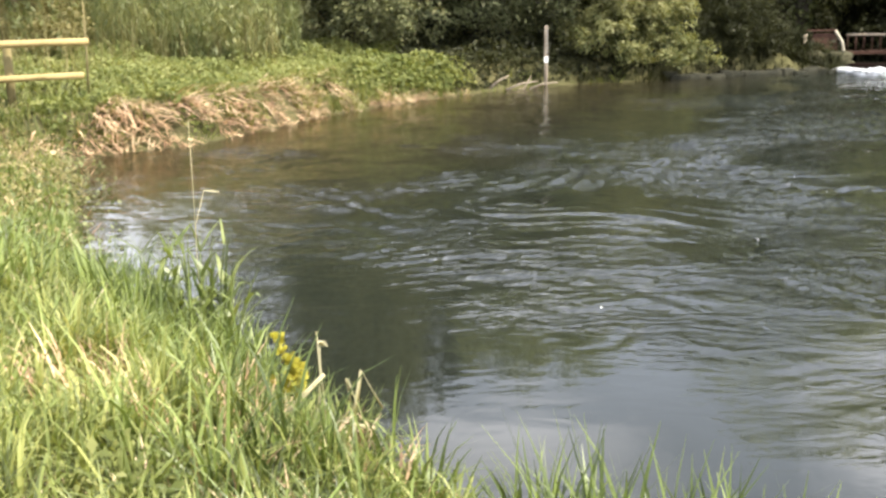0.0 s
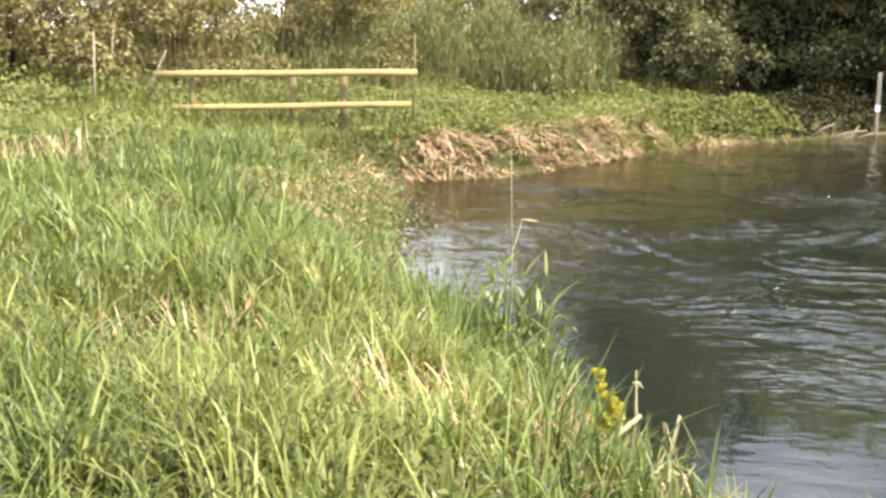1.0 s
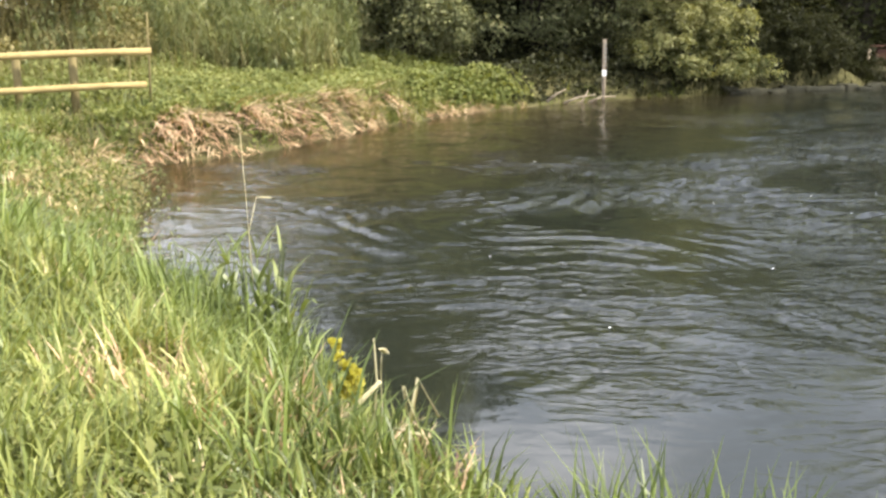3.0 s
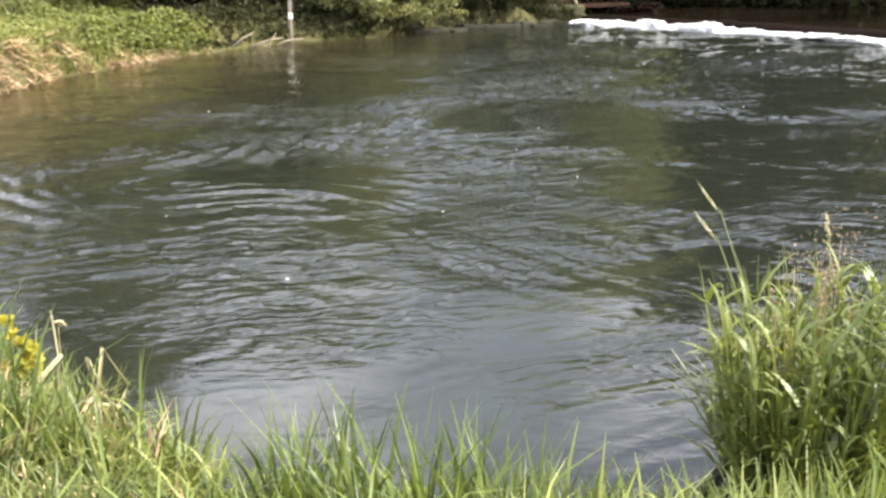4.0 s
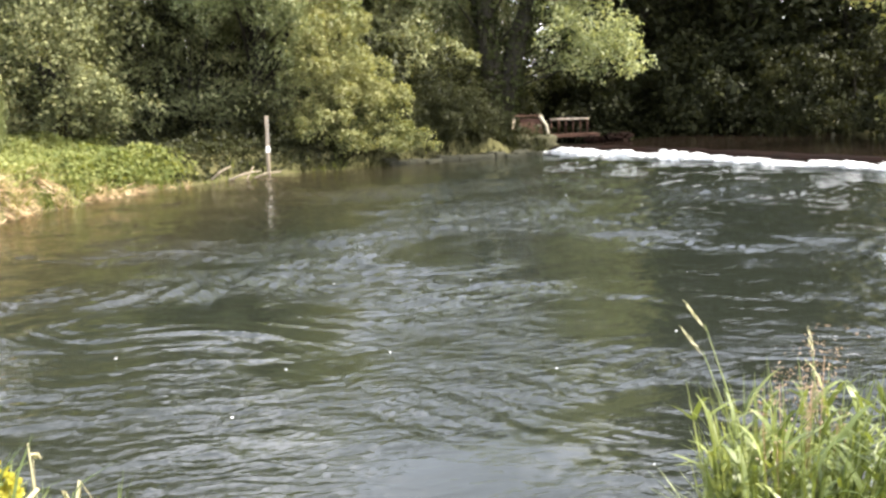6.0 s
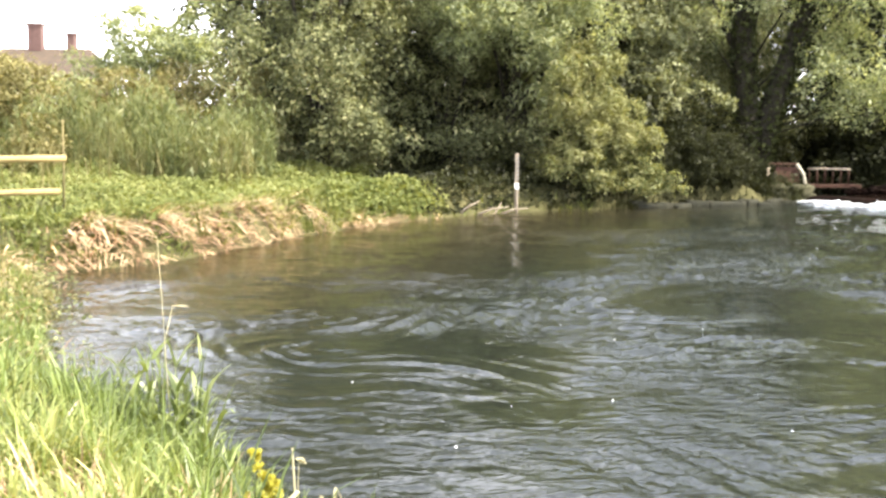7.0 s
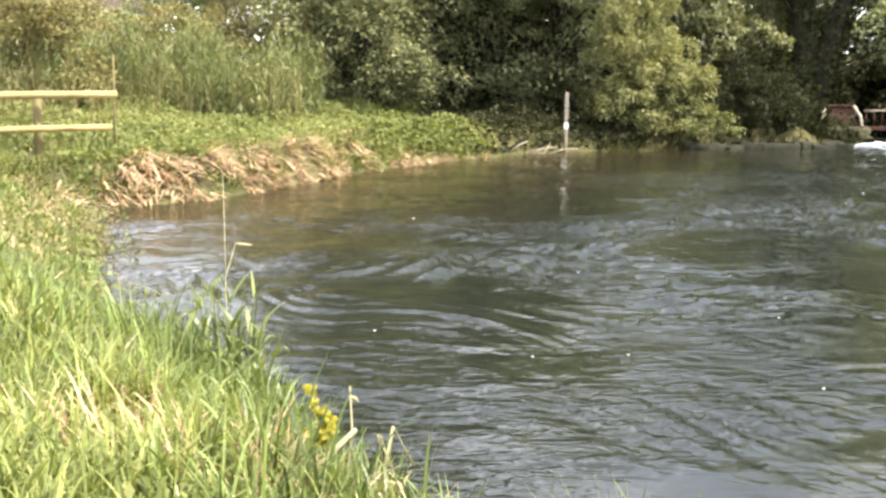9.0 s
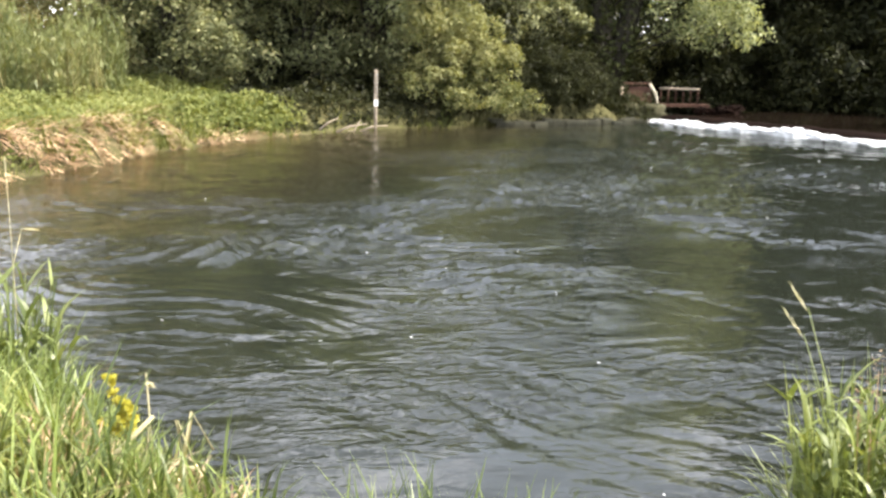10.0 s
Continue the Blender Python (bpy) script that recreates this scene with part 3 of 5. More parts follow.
# dark hawthorn behind the green bank
tree("hawthorn", on(-2.2, 28.6), "dense dark hawthorn with small grey-green leaves behind the bank", M_HAW,
     [(-0.8, -0.3, 0.6, 1.9, 1.3, 0.9), (0.7, -0.2, 0.5, 1.1, 1.2, 0.8), (-0.6, 0, 1.6, 1.9, 1.6, 1.4), (0.6, -0.2, 1.4, 1.2, 1.3, 1.2), (-0.4, 0.1, 3.6, 2.1, 1.8, 1.5), (0.8, 0, 4.0, 1.5, 1.5, 1.6), (-1.2, 0, 5.2, 1.7, 1.6, 1.4), (0.3, 0, 5.8, 1.6, 1.5, 1.1), (-0.6, 0.2, 7.2, 1.6, 1.5, 1.3), (0.8, 0.2, 7.8, 1.4, 1.4, 1.2)],
     0.105, 50000, seed=11, tight=0.26)
# light willow crown over the gauge, and the yellow shrub at the water beside it
tree("willow", on(2.6, 30.2), "broad light-green willow hanging over the water's edge", M_WILLOW,
     [(-0.5, -1.9, 3.6, 1.1, 1.0, 0.7), (0.5, -2.0, 4.1, 1.5, 1.3, 1.1), (1.1, -0.9, 3.0, 1.0, 1.2, 1.3), (1.1, -1.0, 4.6, 1.1, 1.3, 1.1), (-0.3, -1.2, 5.3, 1.4, 1.4, 1.1), (0.8, -0.8, 5.5, 1.4, 1.5, 1.0), (0.2, 0.4, 6.0, 1.8, 1.6, 0.9), (1.0, -2.5, 4.5, 1.0, 0.9, 0.9), (0.8, -3.3, 4.4, 1.1, 0.9, 0.8), (0.0, -3.0, 4.8, 1.2, 0.9, 0.8), (0.9, -1.0, 2.3, 0.8, 0.7, 0.9), (-0.9, -1.6, 4.6, 1.0, 0.9, 0.9), (1.7, -1.4, 3.9, 0.9, 0.8, 1.0), (1.6, -1.8, 5.2, 0.9, 0.8, 0.9), (0.1, -1.4, 6.4, 1.5, 1.3, 0.9)],
     0.105, 66000, seed=12, tight=0.26, hang=0.6, aspect=0.4, trunk_r=0.07,
     trunk=[([(0, 0, -0.3), (0.1, -0.3, 1.6), (0.3, -0.9, 3.4), (0.3, -0.9, 5.2)], 0.2, 0.06), ([(0.1, 0, -0.3), (0.5, -0.2, 1.6), (1.1, -0.5, 3.2)], 0.15, 0.06)])
tree("shrub", on(5.0, 29.2, -0.3), "sunlit yellow-green shrub drooping to the water", M_YELLOWBUSH,
     [(-0.9, -1.0, 0.4, 1.0, 0.6, 0.5), (0.5, -0.9, 0.45, 1.0, 0.5, 0.5), (-0.8, -0.7, 1.1, 0.8, 0.7, 0.6), (0.2, -0.6, 1.2, 0.9, 0.8, 0.7), (-0.5, -0.5, 1.9, 0.7, 0.7, 0.6), (0.2, -0.2, 2.1, 0.6, 0.7, 0.7), (-0.6, -0.1, 2.8, 0.6, 0.7, 0.6), (-0.2, 0.1, 3.4, 0.5, 0.6, 0.5), (1.0, -0.4, 0.8, 0.6, 0.6, 0.7)],
     0.085, 32000, seed=13, category="shrub", tight=0.2, hang=0.5, trunk_r=0.06)
# the hollow in shade between hawthorn and willow
tree("shaded_shrub", on(1.0, 30.4), "dark shaded shrub in the hollow under the trees", M_HAW,
     [(0.6, -0.6, 0.5, 2.2, 0.9, 0.7), (2.0, -0.4, 0.6, 1.3, 0.8, 0.8), (0, 0, 1.2, 1.7, 1.0, 1.2), (1.4, 0.2, 1.6, 1.5, 0.9, 1.3), (-0.6, 0.8, 3.0, 1.5, 1.2, 1.4), (0.8, 0.9, 3.2, 1.4, 1.2, 1.4), (0, 1.4, 5.0, 2.0, 1.4, 1.6), (2.6, 1.0, 2.2, 1.6, 1.0, 1.3), (3.6, 1.2, 1.4, 1.5, 1.0, 1.3), (2.8, 1.6, 4.0, 1.6, 1.0, 1.3)], 0.115, 36000, seed=14, category="shrub")
# grey-green trees behind the far bank
for k, (x, y, h, sd) in enumerate([(6.2, 33.4, 6.0, 21), (8.3, 35.2, 6.2, 22), (4.2, 36.5, 6.4, 23), (11.6, 38.6, 6.2, 25)]):
    tree("alder", on(x, y), "grey-green alder in half shade on the far bank", M_ALDER,
         [(0, -0.8, 0.4, 2.2, 1.0, 0.7), (-0.7, -0.6, h * 0.16, 1.3, 1.1, 1.0), (0.8, -0.6, h * 0.2, 1.3, 1.1, 1.2), (0, -0.3, h * 0.38, 1.8, 1.5, 1.5), (-0.8, 0, h * 0.58, 1.8, 1.6, 1.5), (0.8, 0, h * 0.68, 1.7, 1.6, 1.6), (0, 0, h * 0.86, 1.6, 1.5, 1.3)],
         0.125, 32000, seed=sd, hang=0.4, group="alders on the far bank")
tree("alder", on(7.2, 33.0), "grey-green alder hanging low over the shaded bank", M_ALDER,
     [(-0.9, -0.4, 2.3, 0.8, 0.8, 0.8), (0.1, -0.7, 2.1, 0.9, 0.8, 0.6), (1.2, -0.6, 1.9, 0.8, 0.7, 0.5), (-0.6, -0.3, 3.5, 0.9, 1.0, 0.9), (0.3, -0.2, 4.1, 0.9, 0.9, 0.8), (-0.5, 0, 5.1, 1.0, 1.0, 0.9)],
     0.115, 17000, seed=24, hang=0.5, group="alders on the far bank", trunk_r=0.09)
# the ivy-clad tree with two stems by the sluice
twin = tree("twin_stem_tree", on(10.4, 33.7), "tall tree with two dark ivy-clad stems beside the weir", M_WILLOW,
            [(3.4, -0.6, 4.0, 1.4, 1.3, 1.3), (2.6, 0.4, 4.0, 1.0, 0.9, 0.9), (2.3, -0.6, 2.9, 0.9, 0.8, 0.7), (3.5, -0.6, 2.9, 0.9, 0.8, 0.8), (2.8, -0.6, 5.6, 1.9, 1.6, 1.3), (-2.2, -0.4, 5.4, 1.7, 1.5, 1.3), (-0.8, 0.2, 7.4, 2.0, 1.8, 1.3), (2.4, -0.2, 7.6, 2.0, 1.8, 1.4), (0.8, 0.2, 9.0, 2.2, 2, 1.3), (4.2, -0.6, 2.7, 0.7, 0.7, 0.8)],
            0.12, 38000, seed=31, hang=0.6,
            trunk=[([(0, 0, -0.4), (-0.05, 0, 1.4), (-0.22, 0, 3.4), (-0.45, 0, 6.5), (-0.7, 0, 8.5)], 0.46, 0.17),
                   ([(0.15, 0, 0.2), (0.55, 0, 2.0), (1.2, 0, 4.2), (2.1, 0, 6.4), (2.7, 0, 8.4)], 0.38, 0.14),
                   ([(-0.3, 0, 3.6), (-0.9, 0.1, 5.0), (-1.9, 0.1, 6.6)], 0.14, 0.07)], trunk_r=0.05)
ri = np.random.default_rng(32)
tt = ri.uniform(0, 1, 3400)
stem = ri.uniform(size=3400) < 0.55
ix = np.where(stem, np.interp(tt, [0, 0.2, 0.5, 1], [0, -0.03, -0.2, -0.4]), np.interp(tt, [0, 0.2, 0.5, 1], [0.15, 0.4, 0.95, 2.05]))
ia = ri.uniform(0, 6.28, 3400)
irad = (0.52 - 0.22 * np.sqrt(tt)) * ri.uniform(0.85, 1.2, 3400)
put("ivy", quads("ivy", leaves(ri, np.stack([ix + irad * np.cos(ia), irad * np.sin(ia), tt * 6.3], -1), 0.14, 0.9)), M_IVY, twin, "dark ivy over the stems")

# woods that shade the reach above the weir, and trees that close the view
proto = tree("woodland_tree", on(17.5, 38.0), "woodland tree above the weir, deep shade put into its leaf colour", M_SHADE_LEAF,
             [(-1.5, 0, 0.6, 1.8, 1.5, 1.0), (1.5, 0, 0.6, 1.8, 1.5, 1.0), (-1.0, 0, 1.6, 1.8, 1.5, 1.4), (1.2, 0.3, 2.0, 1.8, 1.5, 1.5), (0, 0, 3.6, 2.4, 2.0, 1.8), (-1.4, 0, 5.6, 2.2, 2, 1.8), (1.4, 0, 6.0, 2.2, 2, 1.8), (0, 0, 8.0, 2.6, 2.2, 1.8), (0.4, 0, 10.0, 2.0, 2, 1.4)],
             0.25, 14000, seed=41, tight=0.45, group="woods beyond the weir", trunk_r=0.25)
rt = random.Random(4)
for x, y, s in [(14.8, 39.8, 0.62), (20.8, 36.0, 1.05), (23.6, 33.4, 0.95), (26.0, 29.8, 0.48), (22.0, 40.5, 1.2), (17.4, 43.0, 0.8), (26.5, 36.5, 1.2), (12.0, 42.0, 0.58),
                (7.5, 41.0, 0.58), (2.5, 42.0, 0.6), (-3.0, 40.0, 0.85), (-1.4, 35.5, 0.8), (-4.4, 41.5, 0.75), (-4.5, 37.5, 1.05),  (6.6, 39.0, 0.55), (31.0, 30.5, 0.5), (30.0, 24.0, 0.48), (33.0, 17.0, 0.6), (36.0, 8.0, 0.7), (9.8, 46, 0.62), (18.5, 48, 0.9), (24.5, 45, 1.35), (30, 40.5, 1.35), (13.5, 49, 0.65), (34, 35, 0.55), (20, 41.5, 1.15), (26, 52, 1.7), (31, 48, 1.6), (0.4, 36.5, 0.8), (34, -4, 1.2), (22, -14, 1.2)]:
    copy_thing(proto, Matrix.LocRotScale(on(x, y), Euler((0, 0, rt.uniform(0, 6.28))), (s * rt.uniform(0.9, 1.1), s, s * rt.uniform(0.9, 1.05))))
bush = tree("woodland_shrub", on(20.0, 33.6), "undergrowth shrub above the weir, the bank's shade put into its leaf colour", M_SHADE_LEAF,
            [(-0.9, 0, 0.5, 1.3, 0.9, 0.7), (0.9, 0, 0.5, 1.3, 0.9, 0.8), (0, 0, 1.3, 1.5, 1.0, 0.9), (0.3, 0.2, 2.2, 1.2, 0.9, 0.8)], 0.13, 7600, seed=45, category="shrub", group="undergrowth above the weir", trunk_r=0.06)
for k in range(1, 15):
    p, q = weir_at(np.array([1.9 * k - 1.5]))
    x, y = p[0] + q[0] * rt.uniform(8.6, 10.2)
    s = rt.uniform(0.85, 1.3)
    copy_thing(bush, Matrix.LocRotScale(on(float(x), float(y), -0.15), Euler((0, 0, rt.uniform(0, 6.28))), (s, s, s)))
# low bushes whose near-black leaves also stand in for shade on the far bank
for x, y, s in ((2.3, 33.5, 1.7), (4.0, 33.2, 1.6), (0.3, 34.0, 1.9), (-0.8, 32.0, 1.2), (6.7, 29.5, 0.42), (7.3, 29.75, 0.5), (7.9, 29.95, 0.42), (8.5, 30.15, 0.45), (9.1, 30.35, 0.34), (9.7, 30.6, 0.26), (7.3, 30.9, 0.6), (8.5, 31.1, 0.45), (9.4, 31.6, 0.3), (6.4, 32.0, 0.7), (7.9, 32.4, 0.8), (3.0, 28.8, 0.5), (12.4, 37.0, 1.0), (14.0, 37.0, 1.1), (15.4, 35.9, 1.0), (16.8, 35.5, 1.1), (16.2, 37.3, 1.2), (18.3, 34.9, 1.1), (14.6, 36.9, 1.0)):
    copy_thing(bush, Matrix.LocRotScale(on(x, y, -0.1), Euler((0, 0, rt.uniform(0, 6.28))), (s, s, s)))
# lighter tree on the right bank of the upstream reach
tree("field_maple", on(21.9, 26.4), "sunlit yellow-green tree leaning over the upstream water", M_YELLOWBUSH,
     [(-0.6, 0, 1.3, 1.5, 1.3, 1.0), (0.8, 0, 2.6, 1.8, 1.5, 1.3), (-0.4, 0, 3.8, 2.0, 1.6, 1.2), (0.6, 0, 4.6, 1.8, 1.6, 1.0)], 0.17, 10000, seed=51)

tree("shrub", on(22.8, 22.9), "small sunlit yellow-green shrub by the upstream water", M_YELLOWBUSH,
     [(-0.3, 0, 0.4, 0.7, 0.6, 0.5), (0.5, 0.1, 0.5, 0.7, 0.6, 0.5), (0.1, 0, 0.95, 0.5, 0.5, 0.4)], 0.12, 2200, seed=52, category="shrub", trunk_r=0.04)

# the overgrown hedge behind the fence
for k, (x, y, h, w, sd) in enumerate([(-5.2, 29.5, 2.5, 1.7, 61), (-7.6, 27.5, 1.9, 1.8, 62), (-9.8, 25.5, 2.0, 1.9, 63), (-12.0, 23.0, 2.1, 2.0, 64), (-14.2, 20.0, 2.5, 2.0, 65),
                                      (-8.8, 22.2, 1.9, 1.4, 66), (-11.0, 19.6, 2.0, 1.5, 67), (-12.6, 16.8, 2.3, 1.6, 68), (-13.6, 14.0, 2.4, 1.7, 69), (-15.5, 17.0, 3.2, 2.0, 59)]):
    tree("hedge_shrub", on(x, y), "overgrown olive-brown hedge shrub behind the fence", M_HEDGE,
         [(0, -0.2, 0.25, w, 0.9, 0.4), (-w * 0.5, 0, h * 0.3, w * 0.7, 0.9, h * 0.32), (w * 0.5, 0, h * 0.32, w * 0.7, 0.9, h * 0.34), (0, 0, h * 0.62, w * 0.85, 1.0, h * 0.36), (w * 0.2, 0, h * 0.85, w * 0.6, 0.8, h * 0.2)],
         0.095, 14500, seed=sd, category="shrub", tight=0.2, trunk_r=0.05, group="overgrown hedge")
tree("sallow", on(-7.2, 34.0, -0.9), "rounded bright green sallow behind the hedge", M_WILLOW,
     [(-1.2, 0, 2.0, 1.8, 1.5, 1.5), (1.0, 0, 2.4, 1.9, 1.5, 1.6), (-0.8, 0, 3.8, 1.4, 1.2, 0.9), (1.1, 0, 4.3, 1.3, 1.2, 0.9)], 0.14, 21000, seed=71)

# ---------- house behind the hedge ----------
house = thing("house", (-30.0, 86.0, 1.5), "distant brick house with a slate roof and two chimneys", "house")
bm = bmesh.new()
block(bm, (0, 0, 1.7), (12.0, 8.0, 3.8), bevel=0.03)
part("wall", bm, M_HOUSE, house)
bm = bmesh.new()
pts = [(-7, -4.6, 3.6), (7, -4.6, 3.6), (7, 4.6, 3.6), (-7, 4.6, 3.6), (-5.6, 0, 6.0), (5.6, 0, 6.0)]
vs = [bm.verts.new(p) for p in pts]
for f in ((0, 1, 5, 4), (2, 3, 4, 5), (1, 2, 5), (3, 0, 4), (3, 2, 1, 0)):
    bm.faces.new([vs[i] for i in f])
part("roof", bm, M_ROOF, house)
for cx, hh, ww in ((1.5, 2.0, 1.0), (4.2, 1.3, 0.55)):
    bm = bmesh.new()
    block(bm, (cx, 0, 5.8 + hh / 2), (ww, 0.9, hh), bevel=0.02)
    block(bm, (cx, 0, 5.8 + hh), (ww + 0.16, 1.05, 0.14), bevel=0.02)
    part("chimney", bm, M_HOUSE, house)
for k in range(4):
    win = bmesh.new()
    block(win, (-4.5 + 3 * k, -4.02, 1.9), (1.0, 0.08, 1.3), bevel=0.01)
    part("window", win, M_WHITE, house)

# ---------- fence ----------
fence = thing("fence", (-6.49, 16.88, gz(-6.49, 16.88)), "two-rail fence of pale yellow timber on the grassy bank", "fence")
f0 = Vector(fence.location)


def rail(a, b, r):
    bm = bmesh.new()
    a, b = Vector(a) - f0, Vector(b) - f0
    pts = [a.lerp(b, k / 6) + Vector((0, 0, 0.004 * math.sin(k * 1.7))) for k in range(7)]
    tube(bm, pts, [r * (1 + 0.05 * math.sin(k * 2.1)) for k in range(7)], 12)
    return part("rail", bm, M_RAIL, fence)


rail((-9.13, 15.62, 1.55), (-5.33, 17.24, 1.60), 0.055)
rail((-8.92, 15.76, 1.02), (-5.43, 17.21, 1.09), 0.052)
for x, y, top, r in ((-8.66, 15.96, 1.56, 0.062), (-7.24, 16.64, 1.58, 0.062), (-6.49, 16.96, 1.64, 0.068)):
    bm = bmesh.new()
    g = gz(x, y) - 0.1
    tube(bm, [(x - f0.x, y - f0.y + 0.02, g - f0.z), (x - f0.x, y - f0.y + 0.02, (g + top) / 2 - f0.z), (x - f0.x, y - f0.y + 0.02, top - f0.z)], [r, r, r * 0.97], 10)
    part("post", bm, M_POST, fence)

# bare stakes and dead stems near the fence
for k, (px, py, h, lean_) in enumerate([(-10.4, 15.9, 1.2, 0.05), (-11.1, 16.6, 1.1, -0.08), (-10.8, 17.0, 1.2, 0.12), (-5.6, 17.9, 1.55, 0.02), (-9.9, 16.6, 0.9, 0.5)]):
    bm = bmesh.new()
    tube(bm, [(0, 0, -0.1), (lean_ * h * 0.4, 0.02, h * 0.5), (lean_ * h, 0, h)], [0.022, 0.018, 0.010], 7, 0.15, random.Random(k))
    st = part("stake", bm, M_GREYWOOD if k != 3 else M_POST, None)
    st.location = on(px, py)
    tagged(st, "thin bare wooden stake standing in rough grass", "stake", group="stakes by the fence")

# ---------- gauge post at the water's edge ----------
gauge = thing("gauge_board", (2.63, 27.05, -0.1), "tall narrow pale gauge board on a post at the water's edge", "gauge")
bm = bmesh.new()
tube(bm, [(0, 0.06, -0.5), (0, 0.06, 0.8), (0, 0.06, 1.5)], [0.045, 0.045, 0.045], 10)
part("post", bm, M_GREYWOOD, gauge)
bm = bmesh.new()
block(bm, (0, 0, 1.12), (0.085, 0.03, 0.86), bevel=0.006)
part("board", bm, M_GREYWOOD, gauge)
bm = bmesh.new()
block(bm, (0, -0.012, 0.74), (0.105, 0.03, 0.15), bevel=0.006)
part("plate", bm, M_WHITE, gauge, "white enamel plate")
for k in range(6):
    bm = bmesh.new()
    block(bm, (0.02, -0.018, 0.92 + 0.1 * k), (0.06, 0.012, 0.03), bevel=0.003)
    part("mark", bm, M_MARK, gauge)

# ---------- stone edging of the far bank ----------
edging = tagged(new("bank_edging"), "low dark mossy stone edging under the far bank shrubs", "edging", kind="structure")
re_ = random.Random(17)
for k in range(16):
    u = k / 15
    x, y = 5.9 + 4.7 * u, 28.62 + 1.52 * u
    bm = bmesh.new()
    block(bm, (x + re_.uniform(-0.1, 0.1), y + re_.uniform(-0.08, 0.08), re_.uniform(-0.06, 0.04)), (re_.uniform(0.38, 0.6), 0.4, re_.uniform(0.24, 0.34)), Matrix.Rotation(0.31 + re_.uniform(-0.3, 0.3), 3, "Z") @ Matrix.Rotation(re_.uniform(-0.15, 0.15), 3, "Y"), 0.07)
    part("stone", bm, M_WETSTONE, edging)

# ---------- sluice and footbridge at the weir's far end ----------
rs = random.Random(9)
abut = thing("abutment", (10.95, 31.1, 0), "mossy stone abutment at the end of the weir", "abutment")
for k in range(26):
    bm = bmesh.new()
    x, y, z = rs.uniform(-1.0, 0.6), rs.uniform(-0.5, 0.5), 0.04 + 0.2 * (k % 3) * rs.uniform(0.6, 1.0)
    block(bm, (x, y, z), (rs.uniform(0.26, 0.5), rs.uniform(0.28, 0.45), rs.uniform(0.2, 0.3)), Matrix.Rotation(rs.uniform(-0.6, 0.6), 3, "Z") @ Matrix.Rotation(rs.uniform(-0.25, 0.25), 3, "Y"), 0.08)
    part("stone", bm, M_STONE, abut)
sluice = thing("sluice_gate", (11.3, 32.2, 0.42), "small brown timber sluice gate between two pale posts", "sluice")
for pts in ([(-0.75, 0, -0.3), (-0.76, 0, 0.2), (-0.72, 0, 0.55)], [(0.45, 0, -0.35), (0.32, 0, 0.3), (0.1, 0, 0.62)]):
    bm = bmesh.new()
    tube(bm, pts, [0.055, 0.05, 0.045], 8, 0.1, rs)
    part("post", bm, M_PALE if pts[0][0] > 0 else M_GREYWOOD, sluice)
bm = bmesh.new()
block(bm, (-0.3, 0, 0.62), (0.85, 0.07, 0.045))
part("beam", bm, M_RUST, sluice)
for k in range(5):
    bm = bmesh.new()
    block(bm, (-0.24 + 0.015 * k, 0.03, -0.02 + 0.125 * k), (0.92 - 0.06 * k, 0.04, 0.118), bevel=0.006)
    part("board", bm, M_RUST, sluice)
bridge = thing("footbridge", (12.5, 33.0, 0.36), "narrow rust-red footbridge with a handrail over the weir", "footbridge")
bm = bmesh.new()
block(bm, (0.1, 0, 0.0), (2.0, 0.5, 0.1))
part("deck", bm, M_RUST, bridge)
bm = bmesh.new()
tube(bm, [(-0.55, -0.2, 0.52), (0.1, -0.2, 0.52), (0.75, -0.2, 0.51)], [0.035] * 3, 8)
part("handrail", bm, M_GREYWOOD, bridge)
for k in range(6):
    bm = bmesh.new()
    tube(bm, [(-0.5 + 0.24 * k, -0.2, 0.0), (-0.5 + 0.24 * k, -0.2, 0.52)], [0.022, 0.022], 6)
    part("baluster", bm, M_RUST, bridge)
for k, (x, y, sx, sz) in enumerate([(13.9, 32.2, 0.95, 0.17), (13.2, 32.3, 0.5, 0.1)]):
    bm = foam_lump(np.random.default_rng(k + 70), sx * 0.5, 0.25, sz)
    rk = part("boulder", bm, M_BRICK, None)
    rk.location = (x, y, 0.24)
    tagged(rk, "wet red-brown boulder lying on the weir", "boulder", group="boulders on the weir")


# ---------- grass and weeds ----------
def scatter(rng, n, x0, x1, y0, y1, keep):
    x, y = rng.uniform(x0, x1, n), rng.uniform(y0, y1, n)
    d, w = shore_distance(x, y)
    m = keep(x, y, d) & ~w
    return x[m], y[m], d[m]


